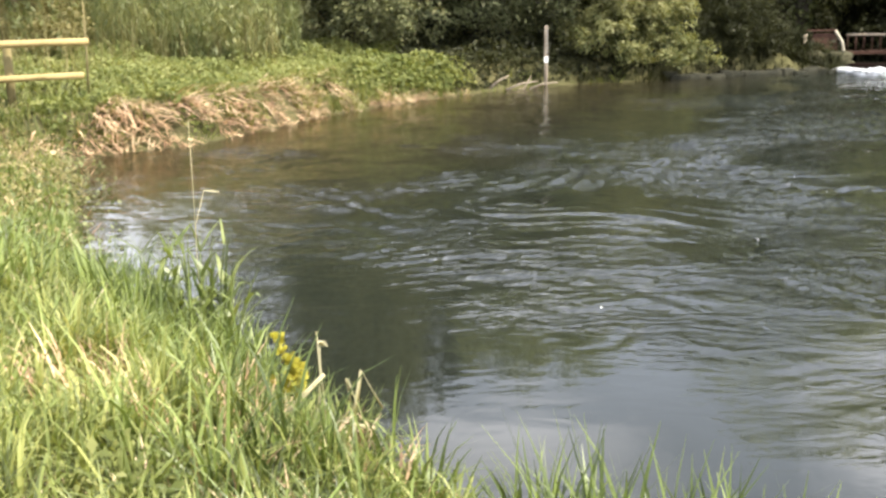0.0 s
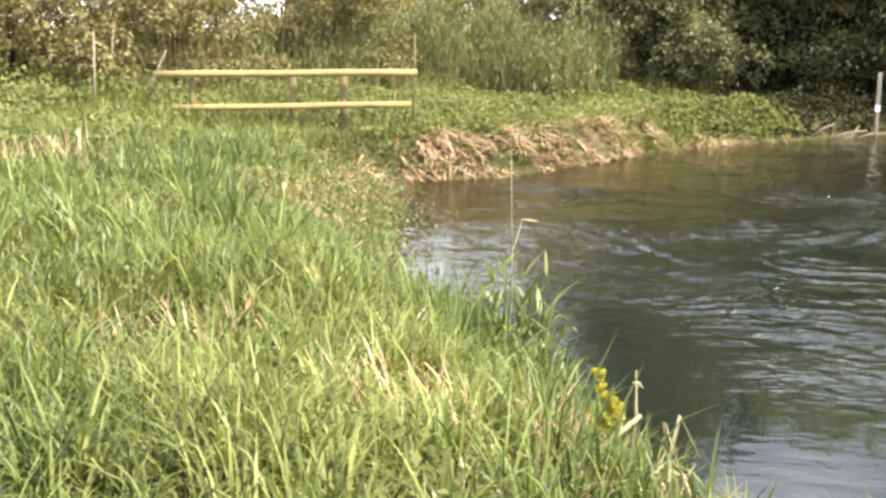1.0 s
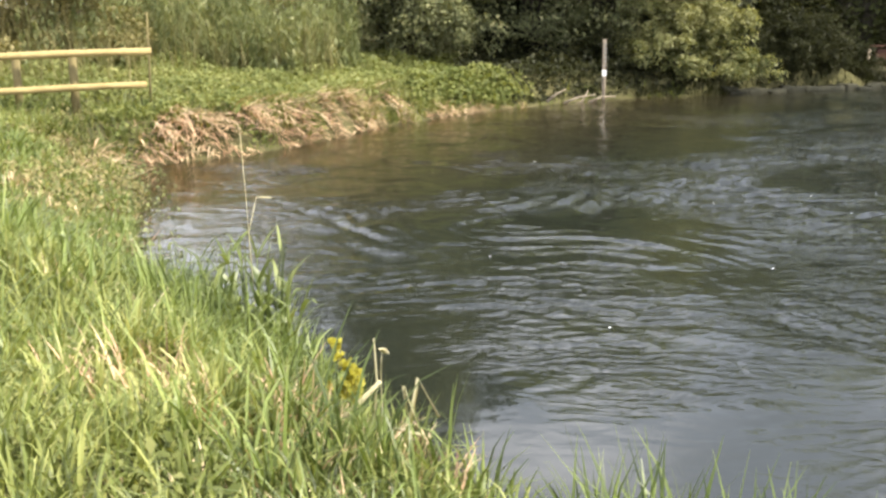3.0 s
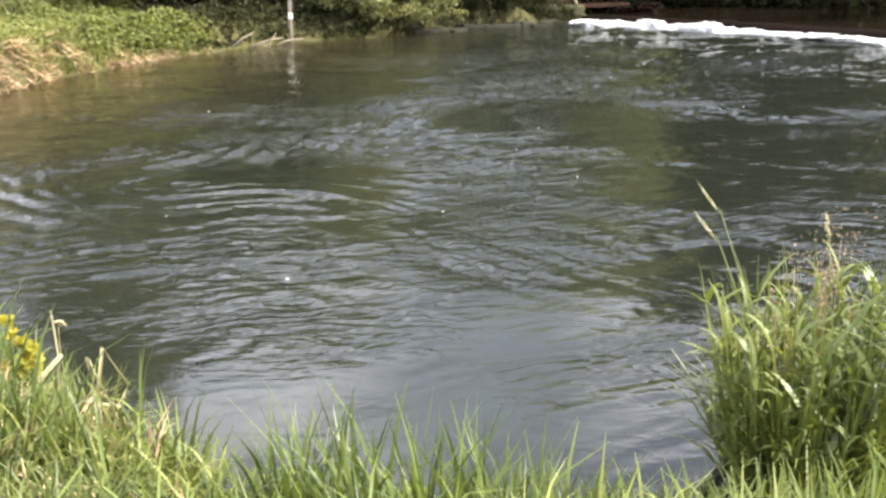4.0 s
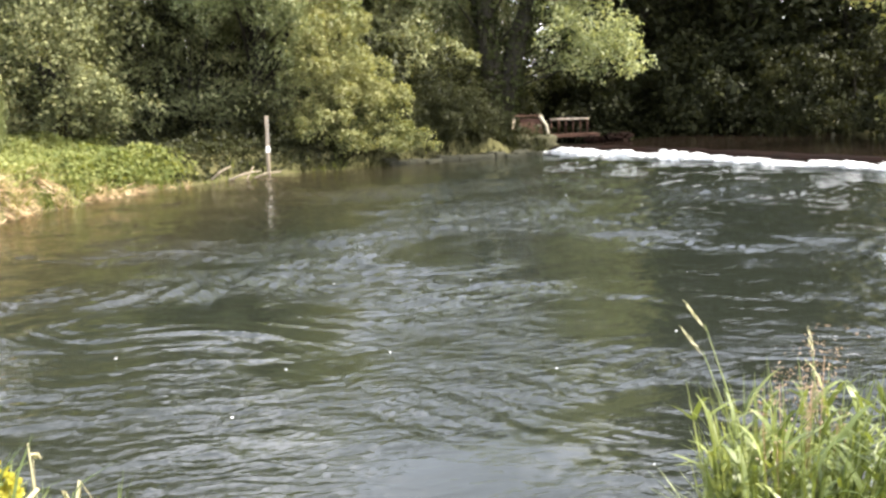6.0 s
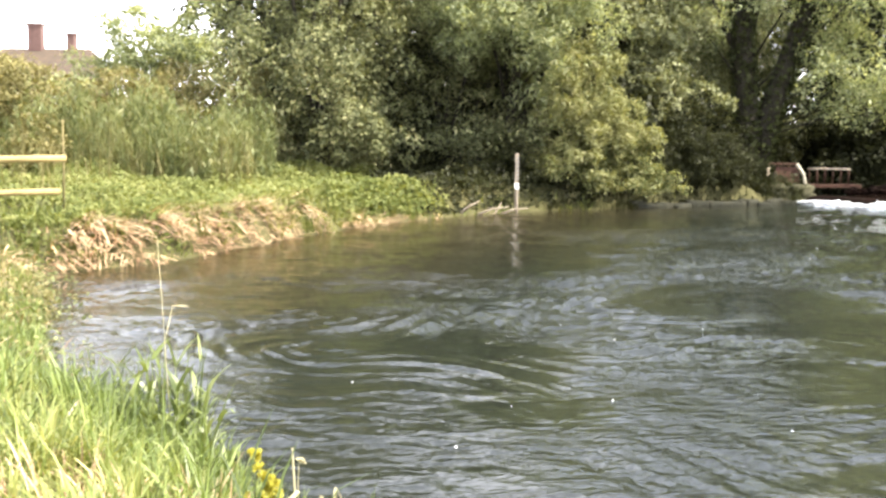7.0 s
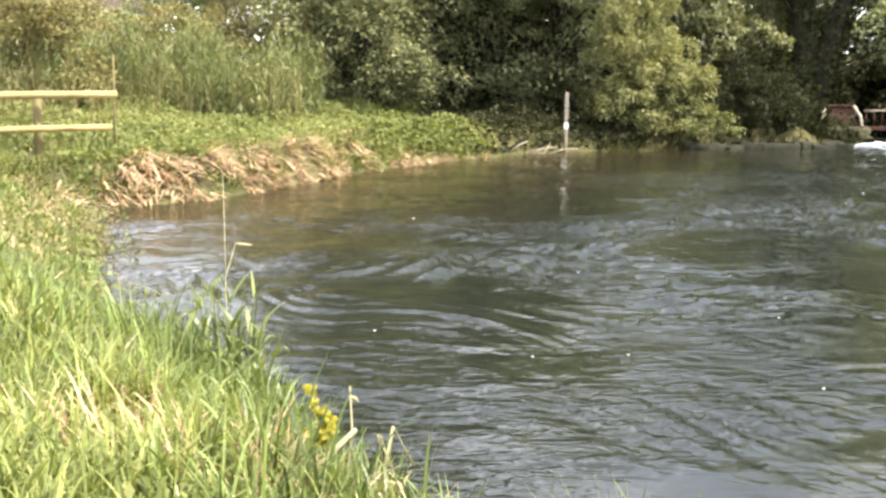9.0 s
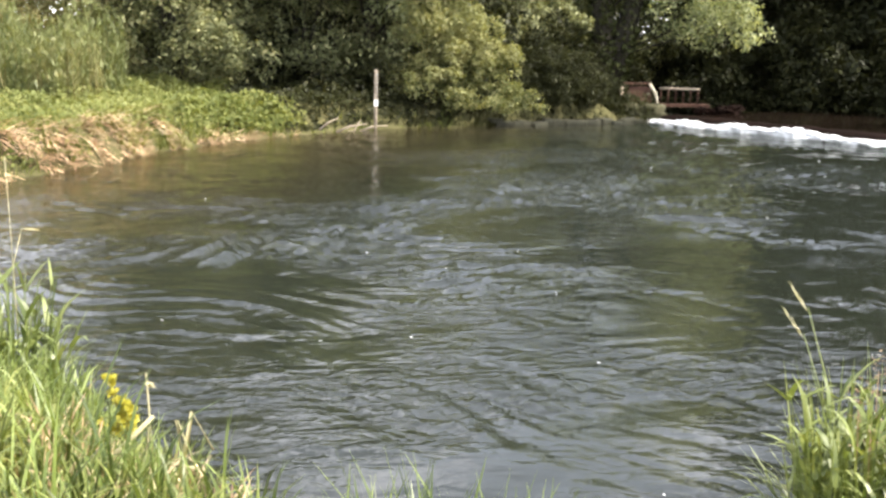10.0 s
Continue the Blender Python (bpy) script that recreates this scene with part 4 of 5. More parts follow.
def field(name, seed, n, box, keep, length, width, lean, droop, mat, label, wind=None, steps=5, tuft=1, spread=0.05):
    """Grass over a stretch of ground; tuft > 1 groups the blades into tufts that fan outwards."""
    rng = np.random.default_rng(seed)
    x, y, d = scatter(rng, n // tuft, *box, keep)
    away = None
    if tuft > 1:
        tall = np.repeat(rng.uniform(0.6, 1.25, len(x)), tuft)
        x, y = np.repeat(x, tuft), np.repeat(y, tuft)
        away = rng.uniform(0, 2 * math.pi, len(x))
        r = np.abs(rng.normal(0, spread, len(x)))
        x, y = x + r * np.cos(away), y + r * np.sin(away)
    k = len(x)
    # the spit beside the inlet carries only low growth
    low = 1 - 0.62 * smooth((y - 7.6) / 1.6) * (1 - smooth((y - 13.5) / 2)) * (1 - smooth((shore_distance(x, y)[0] - 0.7) / 1.2))
    size = low * np.clip(0.75 + 0.3 * lumps(x, y, 1.9, seed), 0.4, 1.3) * (rng.uniform(0.6, 1.25, k) if away is None else tall * rng.uniform(0.6, 1.15, k))
    head = away if wind is None else rng.normal(radians(wind), 1.0, k)
    v = blades(rng, np.stack([x, y, ground_z(x, y) - 0.02], -1), length * size, width * rng.uniform(0.6, 1.3, k), np.abs(rng.normal(0, lean, k)), rng.uniform(0.2, droop, k), head, steps)
    ob = put(name, strips(name, v), mat)
    return tagged(ob, label, "grass", kind="stuff")


def straw_width(y):
    """How far up the far bank the washed-out straw reaches."""
    return np.interp(y, [15.2, 16.0, 17.2, 19.0, 20.5, 22.0, 24.5], [0.32, 0.5, 0.84, 0.82, 0.64, 0.40, 0.15])


def tufted(x, y, k, t):
    return lumps(x, y, 2.6, k) + 0.6 * lumps(x, y, 6.3, k + 1) > t


field("meadow_grass", 101, 92000, (-5.5, 5.0, 1.2, 7.2), lambda x, y, d: (d > 0.05) & (np.hypot(x, y) > 1.5) & ~tufted(x, y, 3, 0.85), 0.42, 0.0135, 0.5, 2.6, M_GRASS, "lush bright green meadow grass on the near bank", tuft=16, spread=0.06)
field("meadow_grass", 100, 36000, (-9, 9, -5, 1.7), lambda x, y, d: (d > 0.05) & (np.hypot(x, y) > 0.3), 0.3, 0.02, 0.5, 1.7, M_GRASS, "trodden meadow grass on the near bank", steps=3, tuft=6)
field("meadow_grass", 102, 84000, (-15.0, 0.0, 6.8, 17.5), lambda x, y, d: (d > 0.05) & ((y < 14.9) | (d > straw_width(y) - 0.1)) & (np.hypot(x + 6.3, (y - 16.5) * 0.7) > 0.45), 0.42, 0.0165, 0.4, 2.0, M_GRASS, "long bright green grass on the bank", steps=4, tuft=14, spread=0.09)
field("flopped_grass", 112, 24000, (-7, 1.2, 1.6, 13), lambda x, y, d: (d > 0.15) & (np.hypot(x, y) > 1.9) & (np.hypot(x + 0.5, y - 4.95) > 0.6) & tufted(x, y, 11, -0.1), 0.66, 0.0135, 0.55, 2.4, M_SEDGE, "long grass flopped over in loose tufts", tuft=11, spread=0.045)
field("flopped_grass", 115, 42000, (-11, -2.2, 6.0, 13.8), lambda x, y, d: (d > 0.5) & tufted(x, y, 19, -0.45) & (np.hypot(x + 7.6, y - 10.1) > 0.8) & (np.hypot(x + 4.4, y - 10.4) > 0.7), 0.58, 0.022, 0.8, 2.4, M_SEDGE, "long bright grass blown over on the bank", tuft=10, spread=0.05)
field("dry_grass", 116, 3600, (-8.7, -3.6, 9.6, 11.6), lambda x, y, d: (d > 0.05) & ((np.hypot((x + 7.8) * 0.7, y - 10.5) < 0.55) | (np.hypot(x + 4.5, y - 10.7) < 0.45)), 0.58, 0.015, 0.8, 1.5, M_STRAW, "straw-dry grass matted in a patch")
field("dry_grass", 103, 60000, (-8.0, 4.0, 1.5, 15), lambda x, y, d: (d > 0.3) & tufted(x, y, 3, 0.35), 0.30, 0.012, 0.9, 1.2, M_STRAW, "dry yellowed grass trodden flat in patches", 200)
field("bank_sedge", 104, 34000, (-4.8, 1.2, 4.0, 12.5), lambda x, y, d: (d > -0.05) & (d < 0.75) & (np.hypot(x, y) > 3.3) & (np.hypot(x + 0.5, y - 4.95) > 0.5), 0.56, 0.0165, 0.24, 1.5, M_SEDGE, "tall broad-bladed sedge along the water's edge", tuft=10, spread=0.06)
field("edge_grass", 105, 21000, (0.0, 9.0, 1.5, 4.8), lambda x, y, d: (d > -0.02) & (d < 0.5) & (x > 0.3) & (np.hypot(x - 2.62, y - 3.9) > 0.35) & ((x < 2.1) | tufted(x, y, 6, 0.35)), 0.68, 0.019, 0.18, 1.0, M_SEDGE, "sharp upright grass at the edge of the near bank")
field("far_bank_grass", 106, 70000, (-16, 3.5, 15, 31), lambda x, y, d: (x < 0.9) & (d > straw_width(y) - 0.22 + 0.2 * lumps(x, y, 1.5, 2)) & (d > 0.1) & (d < 10) & ~((x > -0.9) & (d > 0.35 + 0.55 * (1.0 - x).clip(0, 3))) & (np.hypot(x + 6.3, (y - 16.5) * 0.7) > 0.45), 0.32, 0.018, 0.4, 1.5, M_WEED, "green grass on the far bank", steps=3, tuft=6)
field("far_shore_grass", 107, 9000, (-2.5, 5, 21, 29), lambda x, y, d: (d > -0.05) & (d < np.where(x < 0.6, 0.8, 0.3)), 0.30, 0.024, 0.5, 1.5, M_WEED, "ragged green grass along the far shore", tuft=8)
# shore grass again, darkened so that its colour carries the trees' shade
field("far_shore_grass", 108, 34000, (3.5, 11, 26.5, 33), lambda x, y, d: (d > -0.12) & (d < 1.2), 0.34, 0.024, 0.5, 1.5, M_SHADE_LEAF, "grass along the far shore, tree shade put into its dark colour", tuft=8)

field("bank_tufts", 109, 15000, (-6, 2, 15.3, 26), lambda x, y, d: (d > 0.02) & (d < 0.9) & tufted(x, y, 5, 0.0), 0.52, 0.020, 0.55, 1.7, M_WEED, "green tufts hanging over the washed-out bank", steps=4, tuft=8)

field("dry_grass", 114, 1300, (-6.2, -3.5, 10.2, 15.2), lambda x, y, d: (d > 0.05) & (d < 1.0) & tufted(x, y, 15, 0.1), 0.3, 0.014, 0.9, 1.4, M_STRAW, "dry yellowed grass on the spit beside the inlet")
field("dry_grass", 113, 420, (-1.0, 0.2, 4.1, 5.0), lambda x, y, d: (d > 0.05) & (d < 0.9), 0.36, 0.014, 0.5, 1.4, M_STRAW, "pale dry grass round the broken stalks")

# dead stems draped down the washed-out bank
def downhill(x, y):
    """The heading towards the water."""
    e = 0.15
    gx_ = shore_distance(x + e, y)[0] - shore_distance(x - e, y)[0]
    gy_ = shore_distance(x, y + e)[0] - shore_distance(x, y - e)[0]
    return np.arctan2(-gy_, -gx_)


rng = np.random.default_rng(111)
x, y, d = scatter(rng, 46000, -5.8, 1.5, 14.8, 25.5, lambda x, y, d: (d > -0.05) & (d < straw_width(y) + 0.2 * lumps(x, y, 1.5, 2) + 0.12 * lumps(x, y, 4.2, 3)) & (lumps(x, y, 3.3, 12) + 0.5 * lumps(x, y, 7.0, 2) < 0.5))
k = len(x)
lay = 0.45 + rng.normal(0, 0.6, k) + 0.8 * lumps(x, y, 2.2, 4) + 0.5 * lumps(x, y, 5.0, 7)
heap = 0.10 * np.clip(lumps(x, y, 2.9, 8) + 0.8 * lumps(x, y, 6.1, 9) + 0.5 * lumps(x, y, 12.0, 5), -0.5, 1.4) * np.clip(d * 3, 0.2, 1)
v = blades(rng, np.stack([x, y, ground_z(x, y) + heap + rng.uniform(-0.02, 0.07, k)], -1), rng.uniform(0.25, 0.85, k) * np.clip(0.35 + d, 0.3, 1), rng.uniform(0.011, 0.028, k), np.clip(rng.normal(1.52, 0.26, k), 1.1, 2.1), rng.uniform(0.1, 0.8, k), downhill(x, y) + lay, 4)
tagged(put("dead_stems", strips("dead_stems", v), M_STRAW), "pale pinkish dead stems draped over the washed-out bank", "dead grass", kind="stuff")
x, y, d = scatter(rng, 2600, -7.5, -2.2, 9.0, 16.5, lambda x, y, d: (d > -0.25) & (d < 0.5 + 0.7 * lumps(x, y, 1.3, 6)))
k = len(x)
v = blades(rng, np.stack([x, y, np.maximum(ground_z(x, y), -0.05)], -1), rng.uniform(0.12, 0.3, k), rng.uniform(0.010, 0.02, k), rng.uniform(0.7, 1.4, k), rng.uniform(0.1, 0.9, k), rng.normal(radians(-20), 0.8, k))
tagged(put("dead_stems", strips("dead_stems", v), M_STRAW), "straw-coloured dead stems at the water's edge", "dead grass", kind="stuff")


rng = np.random.default_rng(141)
x, y, d = scatter(rng, 2200, -14, -3.5, 16.5, 25.5, lambda x, y, d: (d > 3.4) & (y > 17.3 + 0.25 * (x + 8)))
k = len(x)
v = blades(rng, np.stack([x, y, ground_z(x, y)], -1), rng.uniform(0.7, 1.6, k), rng.uniform(0.007, 0.014, k), np.abs(rng.normal(0, 0.3, k)), rng.uniform(0, 0.8, k), None, 6)
tagged(put("dead_twigs", strips("dead_twigs", v), M_HEDGE), "bare brown and straw-pale stems standing before the hedge", "twigs", kind="stuff")


x, y, d = scatter(rng, 170, -4.8, -3.3, 23.4, 26.0, lambda x, y, d: d > 2.6)
k = len(x)
v = blades(rng, np.stack([x, y, ground_z(x, y)], -1), rng.uniform(0.6, 1.4, k), rng.uniform(0.012, 0.024, k), np.abs(rng.normal(0, 0.12, k)), rng.uniform(0, 0.5, k), None, 6)
tagged(put("dead_twigs", strips("dead_twigs", v), M_HEDGE), "stand of dry russet dock stems on the bank", "twigs", kind="stuff")


def weed_bed(name, seed, n, box, keep, h, leaf, mat, label):
    rng = np.random.default_rng(seed)
    x, y, d = scatter(rng, n, *box, keep)
    hh = h * np.clip(0.7 + 0.4 * lumps(x, y, 2.3, seed), 0.25, 1.3)
    c = np.stack([x, y, ground_z(x, y) + hh * rng.uniform(0.15, 1, len(x))], -1)
    ob = put(name, quads(name, leaves(rng, c, leaf, 0.6, -0.1, np.tile([0.25, -0.25, 0.8], (len(c), 1)))), mat)
    return tagged(ob, label, "weeds", kind="stuff")


weed_bed("bank_weeds", 121, 74000, (-12, 3.5, 16.5, 29), lambda x, y, d: (x < 0.9) & (d > straw_width(y) - 0.1 + 0.2 * lumps(x, y, 1.5, 2)) & (d > 0.1) & (d < 7) & ~((x > -0.9) & (d > 0.35 + 0.55 * (1.0 - x).clip(0, 3))) & (np.hypot(x + 6.2, (y - 16.6) * 0.6) > 1.0), 0.34, 0.082, M_WEED, "low leafy green weeds covering the far bank")
weed_bed("bank_weeds", 122, 30000, (-15, -5.0, 10.5, 17), lambda x, y, d: (d > 1.0) & ((x < -7.7 - 0.12 * (y - 12) + 0.5 * lumps(x, y, 1.7, 4)) | (np.hypot(x + 5.5, y - 13.4) < 0.5)) & ((y < 13.8) | (x < -10.5)) & tufted(x, y, 7, -0.35), 0.5, 0.095, M_WEED, "broad-leaved weeds among the bank grass")
weed_bed("bank_weeds", 123, 12000, (-5, -0.5, 2, 7), lambda x, y, d: (d > 1.2) & tufted(x, y, 9, 0.35), 0.22, 0.055, M_WEED, "small leafy weeds in the near grass")
weed_bed("bank_weeds", 127, 16000, (-6, 1, 15.4, 24.5), lambda x, y, d: (d > 0.03) & (d < 0.95) & tufted(x, y, 5, 0.1), 0.32, 0.10, M_WEED, "small green weeds among the dead stems of the bank")
weed_bed("bank_weeds", 128, 9000, (-7, -3.0, 8.5, 16), lambda x, y, d: (d > -0.1) & (d < 1.6) & tufted(x, y, 13, -0.3), 0.24, 0.06, M_HEDGE, "low yellow-green weeds on the spit beside the inlet")
weed_bed("bank_weeds", 129, 7500, (-1.8, 0.6, 22.8, 25.6), lambda x, y, d: (d > 0.12) & (d < 1.5 - 0.5 * x.clip(0, 2)), 0.46, 0.12, M_WEED, "mound of lush broad green leaves at the end of the bank")
weed_bed("water_weeds", 130, 3000, (-5.6, -2.6, 8.6, 15.4), lambda x, y, d: (d > -0.5) & (d < 0.1) & tufted(x, y, 17, 0.1), 0.36, 0.06, M_NETTLE, "sparse yellow-green weeds standing in the shallow inlet")
# weeds under the trees: dark leaf colour stands for the shade there
weed_bed("hollow_weeds", 126, 11000, (0.2, 5.0, 25.0, 30), lambda x, y, d: (d > 0.06) & (d < 3.2), 0.30, 0.10, M_SHADE_LEAF, "low weeds under the trees by the gauge, shade put into their colour")
weed_bed("wood_floor_weeds", 124, 18000, (-1.0, 12, 26, 35), lambda x, y, d: (d > 0.3), 0.5, 0.12, M_SHADE_LEAF, "undergrowth under the far trees, shade put into its colour")


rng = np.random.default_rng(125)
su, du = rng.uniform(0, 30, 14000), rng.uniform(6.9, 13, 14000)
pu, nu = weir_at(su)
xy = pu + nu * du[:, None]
# near-black leaves cover the lit slope and give it shade by colour
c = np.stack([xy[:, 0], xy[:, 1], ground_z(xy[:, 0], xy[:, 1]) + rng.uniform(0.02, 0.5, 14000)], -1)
tagged(put("wood_floor_weeds", quads("wood_floor_weeds", leaves(rng, c, 0.22, 0.6, -0.1)), M_SHADE_LEAF), "undergrowth on the bank above the weir, shade put into its colour", "weeds", kind="stuff")


def tall_weeds(seed, n, box, h):
    """Upright leafy stems, each its own ribbon with leaves up it."""
    rng = np.random.default_rng(seed)
    x, y, d = scatter(rng, n, *box, lambda x, y, d: (d > 3.0) & (lumps(x, y, 1.4, 5) + 0.5 * lumps(x, y, 3.7, 2) < 0.55))
    k = len(x)
    hh = h * rng.uniform(0.3, 1.2, k) * (1 + 0.3 * lumps(x, y, 2.1, 3) + 0.15 * lumps(x, y, 5.3, 1))
    b = np.stack([x, y, ground_z(x, y)], -1)
    st = blades(rng, b, hh, np.full(k, 0.014), np.abs(rng.normal(0, 0.06, k)), rng.uniform(0, 0.2, k))
    ob = put("tall_weeds", strips("tall_weeds", st), M_NETTLE)
    tagged(ob, "stand of tall upright grey-green weeds on the bank", "weeds", kind="stuff")
    u = rng.uniform(0.1, 1, (k, 26))
    c = b[:, None, :] + np.stack([rng.normal(0, 0.045, (k, 26)), rng.normal(0, 0.045, (k, 26)), hh[:, None] * u], -1)
    lv = put("tall_weed_leaves", quads("tall_weed_leaves", leaves(rng, c.reshape(-1, 3), 0.17, 0.2, -2.2)), M_NETTLE)
    tagged(lv, "narrow grey-green leaves of tall bank weeds", "weeds", kind="stuff")


tall_weeds(131, 1500, (-8.6, -3.2, 23.4, 26.6), 1.45)
tall_weeds(132, 160, (-10.5, -7.2, 20.0, 23.6), 1.2)


# ---------- single plants at the water's edge ----------
def seed_spike(bm, a, b, r, n=26, rr=None):
    """A soft spike of small scales from a to b."""
    a, b = Vector(a), Vector(b)
    for k in range(n):
        p = a.lerp(b, k / n)
        w = r * math.sin(math.pi * (0.12 + 0.86 * k / n))
        t = rr.uniform(0, 6.28)
        o = Vector((math.cos(t), math.sin(t), 0.3)) * w
        q = Vector((-math.sin(t), math.cos(t), 0)) * w * 0.6
        u = (b - a).normalized() * w * 2.2
        bm.faces.new([bm.verts.new(p), bm.verts.new(p + o + q), bm.verts.new(p + o * 0.8 + u), bm.verts.new(p + o - q)])


def grass_clump(at, seed, n, radius, h, stalks, label, russet=0, clear=(), broad=1.0):
    rng = np.random.default_rng(seed)
    rr = random.Random(seed)
    ob = thing("grass_clump", at, label, "grass", "tall grass clumps at the water's edge")
    a = rng.uniform(0, 6.28, n)
    r = radius * np.sqrt(rng.uniform(0, 1, n))
    base = np.stack([r * np.cos(a), r * np.sin(a) * 0.7, np.full(n, -0.05)], -1)
    # shoots first, then the leaves that arch off them
    v = blades(rng, base, h * rng.uniform(0.55, 1.08, n), broad * rng.uniform(0.009, 0.018, n), np.abs(rng.normal(0.02, 0.11, n)), rng.uniform(0.02, 0.5, n), a + rng.normal(0, 0.7, n), 6)
    m = int(n * 3.4)
    j = rng.integers(0, n, m)
    s = rng.integers(1, 5, m)
    b2 = v[j, s].mean(1)
    v2 = blades(rng, b2, h * rng.uniform(0.15, 0.33, m), broad * rng.uniform(0.013, 0.030, m), rng.uniform(0.2, 1.1, m), rng.uniform(0.4, 1.6, m), None, 5)
    put("stem_foliage", strips("stem_foliage", v), M_REED, ob)
    put("leaf_foliage", strips("leaf_foliage", v2), M_REED, ob)
    q = n
    a3 = rng.uniform(0, 6.28, q)
    b3 = np.stack([radius * 0.9 * np.cos(a3), radius * 0.75 * np.sin(a3), np.full(q, -0.05)], -1) * rng.uniform(0.5, 1.1, (q, 1))
    v3 = blades(rng, b3, h * rng.uniform(0.35, 0.65, q), rng.uniform(0.010, 0.018, q), rng.uniform(0.2, 0.6, q), rng.uniform(0.5, 1.5, q), a3 + rng.normal(0, 0.5, q))
    put("base_foliage", strips("base_foliage", v3), M_REED, ob)
    for (sx, sy, tx, ty, tz) in stalks:
        bm = bmesh.new()
        tube(bm, [(sx, sy, 0), (sx + (tx - sx) * 0.4, sy + (ty - sy) * 0.4, tz * 0.55), (tx, ty, tz)], [0.004, 0.0035, 0.002], 5)
        st = part("stalk", bm, M_REED, ob)
        bm = bmesh.new()
        seed_spike(bm, (tx, ty, tz - 0.02), (tx + (tx - sx) * 0.35, ty + (ty - sy) * 0.35, tz + 0.11), 0.008, 30, rr)
        part("seed_head", bm, M_SEED, st, "pale seed head")
    heads = list(clear)
    for k in range(russet):
        t, q = rr.uniform(0, 6.28), rr.uniform(0, radius)
        heads.append((q * math.cos(t), q * math.sin(t) * 0.7, h * rr.uniform(0.65, 1.0)))
    for k, (x, y, z) in enumerate(heads):
        wide = 1.7 if k < len(clear) else 1.0
        bm = bmesh.new()
        tube(bm, [(x * 0.7, y * 0.7, 0.1), (x, y, z)], [0.003, 0.002], 5)
        for _ in range(int(56 * wide)):
            c = Vector((x + rr.gauss(0, 0.035 * wide), y + rr.gauss(0, 0.035 * wide), z + rr.gauss(0, 0.05 * wide)))
            d1 = Vector((rr.gauss(0, 1), rr.gauss(0, 1), rr.gauss(0, 1))).normalized() * 0.009
            d2 = d1.orthogonal().normalized() * 0.0032
            bm.faces.new([bm.verts.new(c - d1), bm.verts.new(c + d2), bm.verts.new(c + d1), bm.verts.new(c - d2)])
        part("panicle", bm, M_RED_SEED, ob, "russet feathery panicle")
    return ob


CLUMPS = [
    grass_clump((2.62, 3.92, 0.05), 201, 280, 0.39, 0.91, [(-0.1, 0.1, -0.32, 0.3, 1.08), (-0.12, 0.06, -0.36, 0.24, 0.98), (0.1, 0, 0.08, 0.1, 0.98)], "lush clump of tall reed grass at the water's edge", 7, [(0.15, 0.12, 0.95)]),
    grass_clump((3.84, 3.55, 0.05), 202, 320, 0.44, 1.0, [(0.1, 0, 0.2, 0.1, 1.0)], "thick clump of tall reed grass with russet panicles", 12, [(-0.32, 0.2, 0.93), (-0.2, 0.22, 0.97), (-0.12, 0.1, 0.9), (0.08, 0.16, 1.14), (0.3, 0.36, 1.08), (0.2, 0.2, 1.0)]),
    grass_clump((4.7, 3.35, 0.05), 203, 270, 0.42, 1.0, [], "thick clump of tall reed grass beside the water", 9),
    grass_clump((-1.46, 6.45, 0.08), 204, 62, 0.24, 0.86, [], "upright sedge clump at the water's edge", 0, broad=1.15),
]


def single_stalk(at, h, bend, label, seed, tip=0.0):
    """One thin grass stalk with a nodding seed head."""
    ob = thing("grass_stalk", at, label, "grass", "single stalks at the water's edge")
    bm = bmesh.new()
    tube(bm, [(0, 0, 0), (0.01, 0, h * 0.4), (0.0, 0, h * 0.8), (bend[0] * 0.4, bend[1] * 0.4, h)], [0.0042, 0.0036, 0.003, 0.0026], 6)
    if tip:
        tube(bm, [(0.0, 0, h * 0.8), (-0.005, 0, h), (-0.02, 0.0, tip)], [0.0028, 0.002, 0.0012], 6)
    st = part("stem", bm, M_SEED, ob)
    bm = bmesh.new()
    seed_spike(bm, (bend[0] * 0.4, bend[1] * 0.4, h), (bend[0], bend[1], h - 0.01), 0.018, 40, random.Random(seed))
    part("seed_head", bm, M_SEED, st, "pale nodding seed head")
    return ob


STALKS = [single_stalk((-1.45, 6.5, 0.05), 1.04, (0.14, 0.02), "thin grass stalk with a nodding seed head", 1, 1.47),
          single_stalk((-0.53, 5.04, 0.05), 0.55, (0.01, 0.01), "thin pale grass stalk standing alone", 2)]

